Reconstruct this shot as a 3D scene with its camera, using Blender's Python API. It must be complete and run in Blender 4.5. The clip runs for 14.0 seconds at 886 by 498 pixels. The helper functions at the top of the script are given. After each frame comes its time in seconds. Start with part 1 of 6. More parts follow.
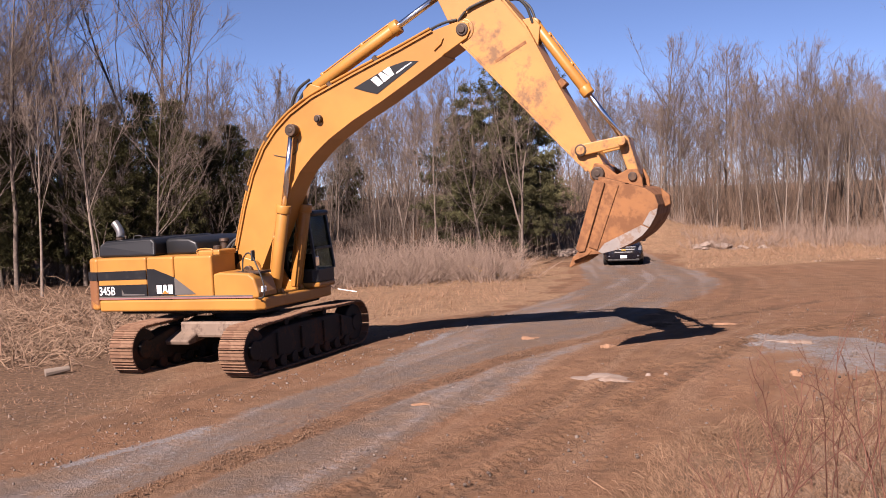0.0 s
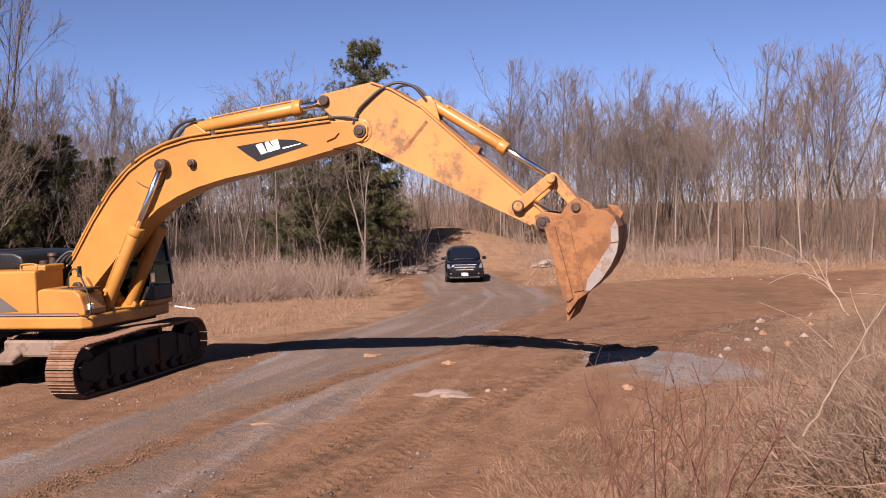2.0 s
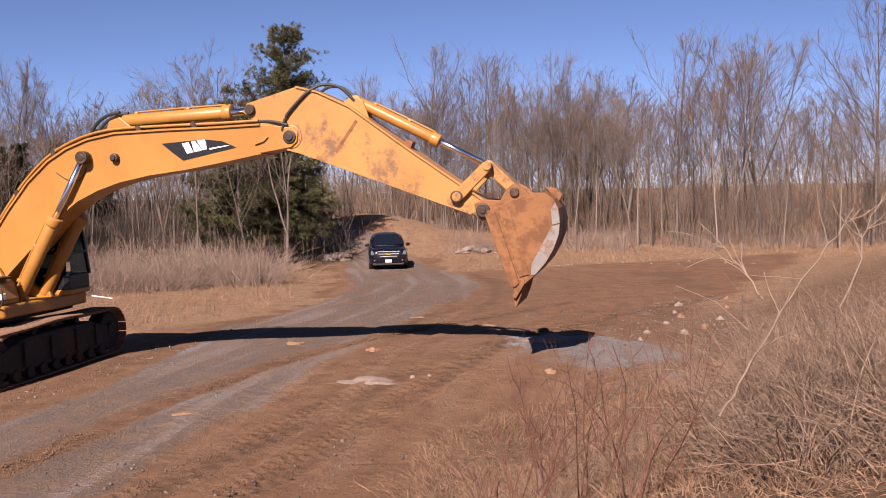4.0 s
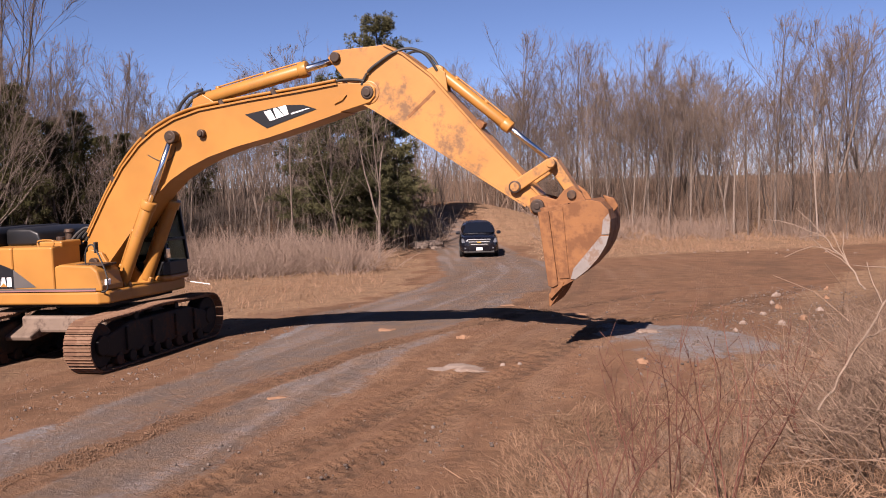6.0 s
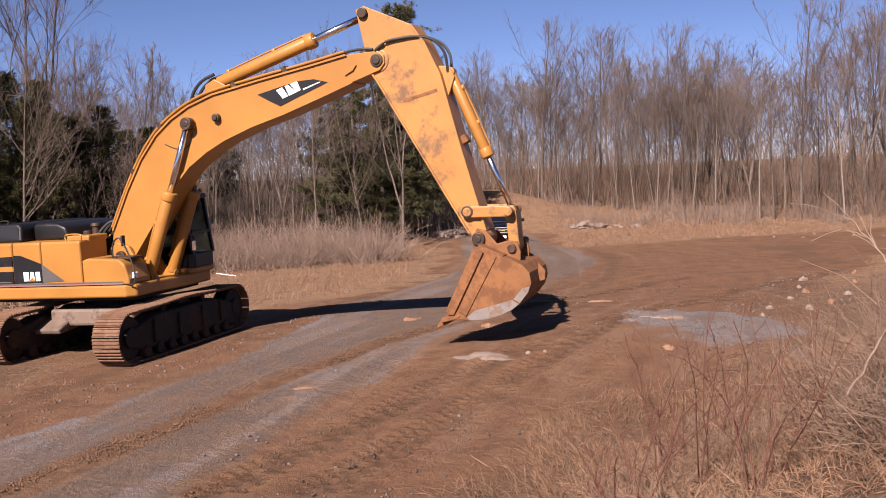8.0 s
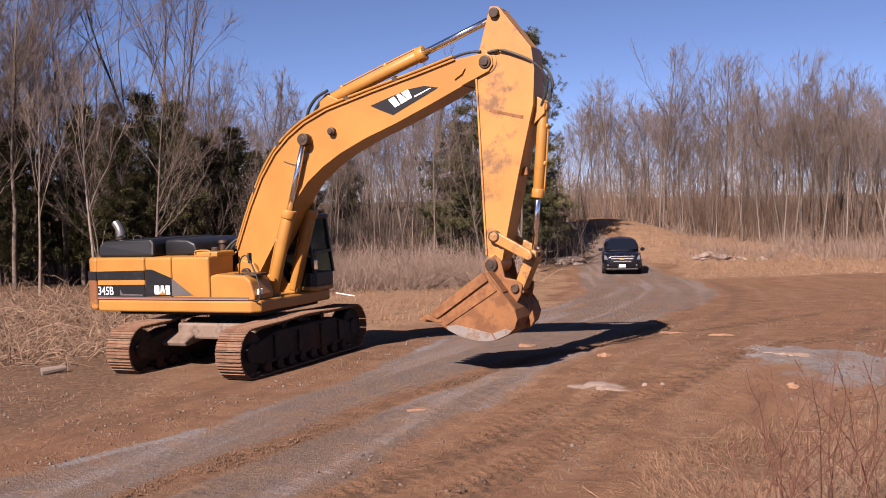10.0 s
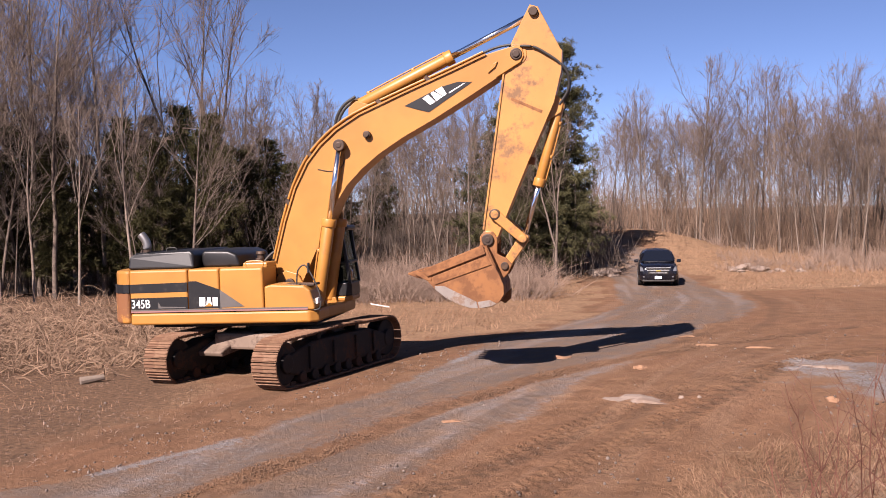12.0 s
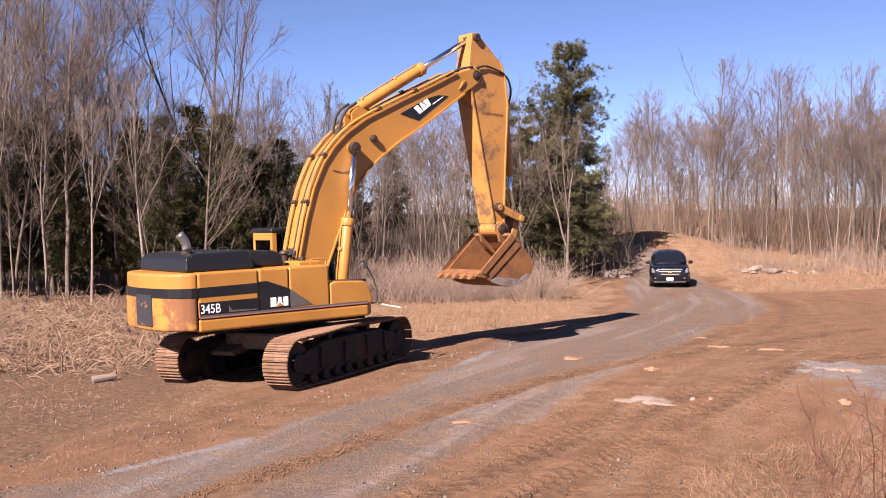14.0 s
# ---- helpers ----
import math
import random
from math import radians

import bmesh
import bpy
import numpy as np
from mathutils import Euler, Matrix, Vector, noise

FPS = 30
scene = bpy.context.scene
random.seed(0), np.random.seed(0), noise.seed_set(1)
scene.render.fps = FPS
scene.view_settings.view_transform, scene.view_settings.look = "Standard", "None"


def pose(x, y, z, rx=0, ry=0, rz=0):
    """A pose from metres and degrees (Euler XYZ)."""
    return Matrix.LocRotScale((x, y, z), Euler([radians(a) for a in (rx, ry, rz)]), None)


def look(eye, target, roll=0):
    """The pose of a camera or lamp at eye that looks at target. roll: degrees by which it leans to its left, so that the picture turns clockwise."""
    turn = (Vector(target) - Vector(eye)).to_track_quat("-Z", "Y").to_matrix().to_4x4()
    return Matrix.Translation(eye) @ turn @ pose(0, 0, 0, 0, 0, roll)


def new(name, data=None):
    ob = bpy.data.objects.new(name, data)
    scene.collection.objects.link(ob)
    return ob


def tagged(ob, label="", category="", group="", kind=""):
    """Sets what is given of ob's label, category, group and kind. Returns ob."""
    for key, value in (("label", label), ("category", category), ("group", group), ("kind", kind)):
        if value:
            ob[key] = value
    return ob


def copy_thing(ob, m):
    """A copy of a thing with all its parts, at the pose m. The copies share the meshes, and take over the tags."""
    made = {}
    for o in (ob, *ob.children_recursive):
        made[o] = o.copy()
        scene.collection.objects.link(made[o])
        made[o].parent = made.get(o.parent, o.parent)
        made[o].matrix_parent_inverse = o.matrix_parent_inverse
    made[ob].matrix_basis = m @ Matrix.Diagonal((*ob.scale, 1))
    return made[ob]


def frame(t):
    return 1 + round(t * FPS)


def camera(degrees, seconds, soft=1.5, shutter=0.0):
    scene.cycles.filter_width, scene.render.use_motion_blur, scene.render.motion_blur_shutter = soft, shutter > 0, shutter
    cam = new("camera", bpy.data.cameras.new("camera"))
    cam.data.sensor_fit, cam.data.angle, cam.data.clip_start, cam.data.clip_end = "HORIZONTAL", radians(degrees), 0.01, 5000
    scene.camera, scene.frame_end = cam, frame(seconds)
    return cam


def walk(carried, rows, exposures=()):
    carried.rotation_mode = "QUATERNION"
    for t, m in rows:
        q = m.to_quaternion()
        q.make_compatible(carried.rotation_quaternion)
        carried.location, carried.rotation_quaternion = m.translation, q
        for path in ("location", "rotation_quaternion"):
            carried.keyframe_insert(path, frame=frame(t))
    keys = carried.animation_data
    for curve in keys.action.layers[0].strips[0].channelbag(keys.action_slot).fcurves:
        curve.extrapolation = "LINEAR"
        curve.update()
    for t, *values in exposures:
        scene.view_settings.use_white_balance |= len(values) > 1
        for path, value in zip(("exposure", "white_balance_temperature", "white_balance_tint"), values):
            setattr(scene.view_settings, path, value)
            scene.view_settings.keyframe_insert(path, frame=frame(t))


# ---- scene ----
cam = camera(47.12, 14.0, soft=0.95)
# seconds, yaw, pitch, roll of a camera held by hand on the bank
PATH = [
    (0, 0.03, -3.05, 2.06), (0.5, -3.06, -3.02, 1.81), (1, -5.51, -1.5, 1.75), (1.5, -7.12, -2.71, 1.12), (2, -8.79, -2.34, 1.24),
    (2.5, -8.72, -2.78, 1.06), (3, -12.38, -2.78, 1.16), (3.2, -13.25, -2.91, 1.38), (5.3, -10.43, -3.68, 1.87), (5.5, -9.09, -3.7, 1.95),
    (6, -7.99, -3.75, 1.48), (6.5, -8.31, -3.82, 1.97), (7, -7.68, -3.93, 1.79), (7.2, -7.34, -4.06, 2.01), (9.3, -4.07, -5.02, 1.48),
    (9.5, -2.81, -5.19, 1.5), (10, 0.02, -2.72, 1.02), (10.5, 0.44, -1.22, 0.83), (11, 1.2, -1.56, 0.97), (11.5, 1.63, -1.87, 1.22),
    (12, 1.98, -2.05, 1.03), (12.5, 1.93, -2.1, 1.19), (13, 2.16, -2.2, 1.29), (13.5, 2.45, -2.1, 1.23), (14, 2.62, -2.01, 0.84),
]
walk(cam, [(t, pose(0, 0, 3.515, 90 + p, r, y)) for t, y, p, r in PATH], [(0, 1.45, 6500, 27), (3, 1.30, 6500, 27), (6.5, 1.22, 6500, 27), (9.5, 1.22, 6500, 27), (10.5, 1.42, 6500, 27), (12, 1.48, 6500, 27), (13, 1.56, 6500, 27), (14, 1.86, 6500, 27)])

# ---- light ----
SUN_EL, SUN_AZ = radians(37.5), radians(-119.5)
to_sun = Vector((math.cos(SUN_AZ) * math.cos(SUN_EL), math.sin(SUN_AZ) * math.cos(SUN_EL), math.sin(SUN_EL)))
world = bpy.data.worlds.new("sky")
scene.world = world
world.use_nodes = True
sky = world.node_tree.nodes.new("ShaderNodeTexSky")
sky.sky_type, sky.sun_disc = "NISHITA", False
sky.sun_elevation, sky.sun_rotation = SUN_EL, math.atan2(to_sun.x, to_sun.y)
sky.air_density, sky.dust_density, sky.ozone_density = 0.55, 0.0, 3.0
sky.altitude = 2500
world.node_tree.nodes["Background"].inputs["Strength"].default_value = 0.049
world.node_tree.links.new(sky.outputs[0], world.node_tree.nodes["Background"].inputs["Color"])
sun_data = bpy.data.lights.new("sun", "SUN")
sun_data.energy, sun_data.angle, sun_data.color = 5.0, radians(0.5), (1.0, 0.92, 0.80)
sun = new("sun", sun_data)
sun.matrix_basis = look((0, 0, 60), Vector((0, 0, 60)) - to_sun)


# ---- materials ----
def nodes_of(name, rough=0.7, metal=0.0):
    m = bpy.data.materials.new(name)
    m.use_nodes = True
    nt = m.node_tree
    b = nt.nodes["Principled BSDF"]
    b.inputs["Roughness"].default_value, b.inputs["Metallic"].default_value = rough, metal
    return m, nt, b


def noise_node(nt, scale, detail=5, rough=0.6, coords="Object", stretch=None):
    tc = nt.nodes.new("ShaderNodeTexCoord")
    n = nt.nodes.new("ShaderNodeTexNoise")
    n.inputs["Scale"].default_value, n.inputs["Detail"].default_value, n.inputs["Roughness"].default_value = scale, detail, rough
    if stretch:
        mp = nt.nodes.new("ShaderNodeMapping")
        mp.inputs["Scale"].default_value = stretch
        nt.links.new(tc.outputs[coords], mp.inputs[0])
        nt.links.new(mp.outputs[0], n.inputs[0])
    else:
        nt.links.new(tc.outputs[coords], n.inputs[0])
    return n.outputs[0]


def ramp(nt, src, lo, hi, a=0.0, b=1.0):
    r = nt.nodes.new("ShaderNodeMapRange")
    r.interpolation_type = "SMOOTHSTEP"
    for k, v in zip(("From Min", "From Max", "To Min", "To Max"), (lo, hi, a, b)):
        r.inputs[k].default_value = v
    nt.links.new(src, r.inputs["Value"])
    return r.outputs[0]


def mix(nt, fac, a, b, mode="MIX"):
    m = nt.nodes.new("ShaderNodeMix")
    m.data_type, m.blend_type = "RGBA", mode
    for sock, v in ((m.inputs[0], fac), (m.inputs[6], a), (m.inputs[7], b)):
        if isinstance(v, (int, float)):
            sock.default_value = v
        elif isinstance(v, tuple):
            sock.default_value = (*v, 1)
        else:
            nt.links.new(v, sock)
    return m.outputs[2]


def times_(nt, a, b, op="MULTIPLY"):
    m = nt.nodes.new("ShaderNodeMath")
    m.operation = op
    for sock, v in ((m.inputs[0], a), (m.inputs[1], b)):
        if isinstance(v, (int, float)):
            sock.default_value = v
        else:
            nt.links.new(v, sock)
    return m.outputs[0]


def bump(nt, b, src, strength=0.3, dist=0.02):
    n = nt.nodes.new("ShaderNodeBump")
    n.inputs["Strength"].default_value, n.inputs["Distance"].default_value = strength, dist
    nt.links.new(src, n.inputs["Height"])
    nt.links.new(n.outputs[0], b.inputs["Normal"])


def worn(name, base, dirt, rough=0.55, metal=0.0, big=1.3, fine=9.0, amount=0.5, lo=0.5, hi=0.72, spec=0.4, relief=0.1):
    """A surface with a base colour, soft tone changes and patches of dirt or rust with ragged edges."""
    m, nt, b = nodes_of(name, rough, metal)
    tone = mix(nt, ramp(nt, noise_node(nt, big * 0.6, 3), 0.3, 0.7), tuple(c * 0.88 for c in base), tuple(min(1, c * 1.08) for c in base))
    ragged = times_(nt, noise_node(nt, big, 6, 0.7), times_(nt, noise_node(nt, fine, 6, 0.7), 0.35), "ADD")
    mask = ramp(nt, ragged, lo + 0.17, hi + 0.17, 0, amount)
    nt.links.new(mix(nt, mask, tone, dirt), b.inputs["Base Color"])
    nt.links.new(ramp(nt, mask, 0, 1, rough, min(1, rough + 0.3)), b.inputs["Roughness"])
    b.inputs["Specular IOR Level"].default_value = spec
    bump(nt, b, noise_node(nt, fine * 4, 4), relief, 0.01)
    return m


YELLOW = worn("machine_yellow_paint", (0.320, 0.143, 0.028), (0.171, 0.080, 0.030), 0.42, amount=0.55, lo=0.6, hi=0.8)
STICK_YELLOW = worn("scuffed_yellow_paint", (0.347, 0.159, 0.039), (0.075, 0.046, 0.032), 0.45, amount=0.75, lo=0.5, hi=0.68, big=1.6)
WEIGHT_YELLOW = worn("rusty_yellow_paint", (0.330, 0.147, 0.028), (0.135, 0.052, 0.022), 0.5, amount=0.9, lo=0.47, hi=0.6, big=1.4)
RUST = worn("rusty_bucket_steel", (0.205, 0.086, 0.028), (0.118, 0.052, 0.026), 0.7, metal=0.15, amount=0.7, lo=0.42, hi=0.62, big=2.2, relief=0.3)
BARE = worn("scraped_steel", (0.25, 0.22, 0.195), (0.15, 0.078, 0.040), 0.4, metal=0.4, amount=0.7, lo=0.5, hi=0.64, big=3)
TRACK = worn("muddy_track_steel", (0.176, 0.098, 0.056), (0.107, 0.053, 0.032), 0.75, metal=0.15, amount=0.7, lo=0.42, hi=0.6, big=3, relief=0.35)
FRAME = worn("greasy_track_frame", (0.008, 0.006, 0.005), (0.080, 0.034, 0.016), 0.75, amount=0.6, lo=0.5, hi=0.66, big=1.6, relief=0.3)
CARBODY = worn("rusty_frame_steel", (0.16, 0.115, 0.085), (0.05, 0.030, 0.022), 0.7, amount=0.7, lo=0.45, hi=0.65, big=2.4)
BLACK = worn("black_hood_paint", (0.007, 0.007, 0.0075), (0.030, 0.027, 0.024), 0.42, amount=0.4, lo=0.55, hi=0.75)
DECAL = worn("black_decal_film", (0.008, 0.008, 0.009), (0.030, 0.026, 0.022), 0.4, amount=0.5, lo=0.55, hi=0.75, big=3)
GREY = worn("grey_decal_film", (0.080, 0.072, 0.066), (0.117, 0.085, 0.059), 0.5, amount=0.4, big=3)
TORN = worn("torn_dark_decal", (0.024, 0.024, 0.027), (0.213, 0.085, 0.027), 0.5, amount=0.95, lo=0.60, hi=0.64, big=2.6)
WHITE = worn("white_decal_film", (0.78, 0.77, 0.75), (0.4, 0.32, 0.24), 0.5, amount=0.35, lo=0.6, hi=0.8, big=4)
PINK = worn("faded_red_stripe", (0.224, 0.107, 0.102), (0.213, 0.160, 0.134), 0.5, amount=0.3)
CHROME, _nt, _b = nodes_of("chromed_rod", 0.16, 1.0)
_b.inputs["Base Color"].default_value = (0.72, 0.73, 0.76, 1)
PIPE = worn("exhaust_steel", (0.267, 0.256, 0.245), (0.160, 0.117, 0.085), 0.35, metal=0.8, amount=0.5, big=5)
HOSE = worn("black_rubber", (0.02, 0.019, 0.018), (0.08, 0.06, 0.045), 0.6, amount=0.4, big=6)
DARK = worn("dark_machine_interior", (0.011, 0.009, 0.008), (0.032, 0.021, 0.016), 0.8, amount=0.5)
PIN = worn("greasy_pin_steel", (0.048, 0.032, 0.024), (0.128, 0.070, 0.038), 0.55, metal=0.5, amount=0.6, big=6)
GLASS, _nt, _b = nodes_of("cab_glass", 0.05)
_b.inputs["Base Color"].default_value = (0.328, 0.385, 0.361, 1)
_b.inputs["Transmission Weight"].default_value = 1.0
_b.inputs["IOR"].default_value = 1.1
CARPAINT, _nt, _b = nodes_of("black_car_paint", 0.25)
_b.inputs["Base Color"].default_value = (0.004, 0.004, 0.007, 1)
_b.inputs["Coat Weight"].default_value = 0.3
_b.inputs["Specular IOR Level"].default_value = 0.45
_nt.links.new(ramp(_nt, noise_node(_nt, 3, 4), 0.4, 0.7, 0.22, 0.38), _b.inputs["Roughness"])
TINT, _nt, _b = nodes_of("tinted_car_glass", 0.08)
_b.inputs["Base Color"].default_value = (0.006, 0.008, 0.014, 1)
_b.inputs["Specular IOR Level"].default_value = 0.1
LAMP, _nt, _b = nodes_of("headlamp_lens", 0.1)
_b.inputs["Base Color"].default_value = (0.181, 0.186, 0.197, 1)
_b.inputs["Metallic"].default_value = 0.5
TYRE = worn("tyre_rubber", (0.011, 0.011, 0.011), (0.070, 0.048, 0.032), 0.8, amount=0.5, big=4)
MIRROR, _nt, _b = nodes_of("mirror_glass", 0.03, 1.0)
_b.inputs["Base Color"].default_value = (0.8, 0.82, 0.85, 1)
GOLD, _nt, _b = nodes_of("gold_badge", 0.3, 0.6)
_b.inputs["Base Color"].default_value = (0.7, 0.42, 0.08, 1)


# ---- mesh helpers ----
def part(name, bm, material, parent=None, label="", smooth=False):
    """Link a bmesh as one mesh object, under a thing or a part."""
    me = bpy.data.meshes.new(name)
    bm.normal_update()
    bm.to_mesh(me)
    bm.free()
    me.materials.append(material)
    if smooth:
        me.shade_smooth()
    ob = new(name, me)
    ob.parent = parent
    if label:
        ob["label"] = label
    return ob


def part_raw(name, verts, faces, material, parent=None, label="", smooth=False):
    me = bpy.data.meshes.new(name)
    me.from_pydata(verts, [], faces)
    me.materials.append(material)
    if smooth:
        me.shade_smooth()
    ob = new(name, me)
    ob.parent = parent
    if label:
        ob["label"] = label
    return ob


def bevelled(bm, width, segments=2, angle=30):
    edges = [e for e in bm.edges if len(e.link_faces) == 2 and e.calc_face_angle(0) > radians(angle)]
    bmesh.ops.bevel(bm, geom=edges, offset=width, segments=segments, affect="EDGES", profile=0.5, clamp_overlap=True)
    return bm


def box(x0, x1, y0, y1, z0, z1, bev=0.02, seg=2, bm=None):
    b = bmesh.new()
    bmesh.ops.create_cube(b, size=1, matrix=Matrix.Translation(((x0 + x1) / 2, (y0 + y1) / 2, (z0 + z1) / 2)) @ Matrix.Diagonal((x1 - x0, y1 - y0, z1 - z0, 1)))
    if bev:
        bevelled(b, bev, seg)
    return joined(bm, b)


def joined(bm, b):
    if bm is None:
        return b
    me = bpy.data.meshes.new("tmp")
    b.to_mesh(me)
    b.free()
    bm.from_mesh(me)
    bpy.data.meshes.remove(me)
    return bm


def prism(outline, y0, y1, bev=0.015, seg=2, bm=None, taper=None):
    """A plate or box whose side view is the outline (x, z), from y0 to y1. taper(x, z) gives a factor on the half width."""
    b = bmesh.new()
    n = len(outline)
    k = taper or (lambda x, z: 1.0)
    mid = (y0 + y1) / 2
    lo = [b.verts.new((x, mid + (y0 - mid) * k(x, z), z)) for x, z in outline]
    hi = [b.verts.new((x, mid + (y1 - mid) * k(x, z), z)) for x, z in outline]
    b.faces.new(lo)
    b.faces.new(hi[::-1])
    for i in range(n):
        j = (i + 1) % n
        b.faces.new((lo[j], lo[i], hi[i], hi[j]))
    bmesh.ops.recalc_face_normals(b, faces=b.faces)
    if bev:
        bevelled(b, bev, seg, 35)
    return joined(bm, b)


def slab(outline, z0, z1, bev=0.03, seg=3, bm=None):
    """A body whose plan is the outline (x, y), from z0 to z1."""
    b = bmesh.new()
    n = len(outline)
    lo = [b.verts.new((x, y, z0)) for x, y in outline]
    hi = [b.verts.new((x, y, z1)) for x, y in outline]
    b.faces.new(lo)
    b.faces.new(hi[::-1])
    for i in range(n):
        j = (i + 1) % n
        b.faces.new((lo[j], lo[i], hi[i], hi[j]))
    bmesh.ops.recalc_face_normals(b, faces=b.faces)
    if bev:
        bevelled(b, bev, seg, 25)
    return joined(bm, b)


def rod(a, b_, r, bm=None, sides=16, r2=None, bev=0.0):
    """A round bar from a to b_."""
    a, b_ = Vector(a), Vector(b_)
    b = bmesh.new()
    d = b_ - a
    m = Matrix.Translation((a + b_) / 2) @ d.to_track_quat("Z", "Y").to_matrix().to_4x4()
    bmesh.ops.create_cone(b, cap_ends=True, segments=sides, radius1=r, radius2=r if r2 is None else r2, depth=d.length, matrix=m)
    if bev:
        bevelled(b, bev, 2, 60)
    return joined(bm, b)


def tube(points, r, bm=None, sides=8):
    """A bent pipe or hose through the points, smoothed."""
    P = [Vector(p) for p in points]
    pts = []
    for i in range(len(P) - 1):
        p0, p1, p2, p3 = P[max(i - 1, 0)], P[i], P[i + 1], P[min(i + 2, len(P) - 1)]
        for s in range(5):
            u = s / 5
            pts.append(0.5 * (2 * p1 + (p2 - p0) * u + (2 * p0 - 5 * p1 + 4 * p2 - p3) * u * u + (3 * p1 - p0 - 3 * p2 + p3) * u ** 3))
    pts.append(P[-1])
    b = bmesh.new()
    rings = []
    for i, p in enumerate(pts):
        d = (pts[min(i + 1, len(pts) - 1)] - pts[max(i - 1, 0)]).normalized()
        q = d.to_track_quat("Z", "Y")
        rings.append([b.verts.new(p + q @ Vector((r * math.cos(a), r * math.sin(a), 0))) for a in (2 * math.pi * k / sides for k in range(sides))])
    for u, v in zip(rings, rings[1:]):
        for k in range(sides):
            b.faces.new((u[k], u[(k + 1) % sides], v[(k + 1) % sides], v[k]))
    b.faces.new(rings[0][::-1])
    b.faces.new(rings[-1])
    return joined(bm, b)


def empty(name, m):
    ob = new(name)
    ob.empty_display_size = 0.3
    ob.matrix_basis = m
    return ob


def smooth01(a, b, v):
    u = np.clip((v - a) / (b - a), 0, 1)
    return u * u * (3 - 2 * u)


# ---- ground ----
def lines(spans):
    out = [spans[0][0]]
    for a, b, s in spans:
        n = max(1, round((b - a) / s))
        out += [a + (b - a) * (i + 1) / n for i in range(n)]
    return np.array(out)


ROAD = np.array([(-12.5, 0.0), (-8.2, 7.0), (-4.6, 12.0), (-2.6, 17.0), (-0.3, 22.0), (2.2, 27.0), (5.4, 33.0), (7.4, 40.0), (8.2, 48.0), (9.0, 56.0), (7.6, 66.0), (3.0, 78.0), (-6.0, 92.0), (-30.0, 110.0)])


def off_line(x, y, pts):
    """Signed distance across a bent line, positive to its right, and the way along it."""
    best = np.full(np.shape(x), 1e9)
    side = np.zeros(np.shape(x))
    along = np.zeros(np.shape(x))
    run = 0.0
    for (ax, ay), (bx, by) in zip(pts, pts[1:]):
        dx, dy = bx - ax, by - ay
        L = math.hypot(dx, dy)
        u = np.clip(((x - ax) * dx + (y - ay) * dy) / L ** 2, 0, 1)
        ex, ey = x - ax - u * dx, y - ay - u * dy
        d = np.hypot(ex, ey)
        nearer = d < best
        best = np.where(nearer, d, best)
        side = np.where(nearer, np.sign(ex * dy - ey * dx) * d, side)
        along = np.where(nearer, run + u * L, along)
        run += L
    return side, along


def value_noise(x, y, scale, seed):
    """Smooth noise in 0 to 1 on a plane."""
    x, y = np.asarray(x) / scale + seed * 17.3, np.asarray(y) / scale - seed * 9.7
    i, j = np.floor(x), np.floor(y)
    u, v = x - i, y - j
    u, v = u * u * (3 - 2 * u), v * v * (3 - 2 * v)
    h = lambda a, b: np.modf(np.abs(np.sin(a * 127.1 + b * 311.7 + seed * 74.7) * 43758.5453))[0]
    return (h(i, j) * (1 - u) + h(i + 1, j) * u) * (1 - v) + (h(i, j + 1) * (1 - u) + h(i + 1, j + 1) * u) * v


def apron_at(x, y):
    """The patch of grey crushed stone beside the bank."""
    rag = (value_noise(x, y, 1.3, 19) - 0.5) * 1.1 + (value_noise(x, y, 0.45, 20) - 0.5) * 0.5
    return smooth01(1.1, 0.7, np.hypot((x - 7.6) / 1.8, (y - 18.7) / 2.5) + rag * 0.95)


def bank_q(x, y):
    return (x - 2.5) * 0.77 - (y - 14.1) * 0.63 - 1.3 * smooth01(14.0, 16.5, y) * smooth01(24, 20, y)


def ground_z(x, y):
    """Height of the ground without its small clods and ruts."""
    x, y = np.asarray(x, float), np.asarray(y, float)
    q = bank_q(x, y)
    r = np.clip(q - 1.5, 0, 8)
    bank = 0.3 * r * smooth01(0, 2.5, r) * smooth01(60, 30, np.hypot(x, y))
    dip = -0.2 * smooth01(30, 47, y) * smooth01(40, 16, np.abs(x - 6))
    crest = 2.35 * smooth01(56, 71, y) * (0.38 + 0.62 * smooth01(19, 11, x)) * smooth01(-25, 0, x)
    left = 0.5 * smooth01(-9, -16, x) * smooth01(14, 24, y)
    far = 2.0 * smooth01(130, 400, y)
    lumps = (value_noise(x, y, 6.0, 1) - 0.5) * 0.16 * smooth01(2.5, 6, np.abs(off_line(x, y, ROAD)[0]))
    swell = 0.34 * np.exp(-((x - 6.5) / 4.5) ** 2 - ((y - 19.5) / 4.2) ** 2)
    flat = 1 - smooth01(5.5, 3.5, np.hypot(x + 4.55, y - 22.8))
    return swell + bank + dip + crest + left + far + lumps * flat


RUTS = [np.array([(-2.2, 10.0), (-0.45, 13.0), (1.9, 16.4), (5.0, 19.6), (9.0, 23.5), (14.0, 27.0), (24.0, 31.0)]),
        np.array([(-4.4, 10.5), (-2.7, 14.3), (-0.8, 18.0), (1.8, 21.6), (5.5, 25.6), (11.0, 29.5), (24.0, 34.5)]),
        np.array([(-1.0, 10.0), (0.9, 13.0), (3.2, 16.4), (6.2, 20.4), (10.0, 25.0), (16.0, 30.0), (26.0, 36.0)])]


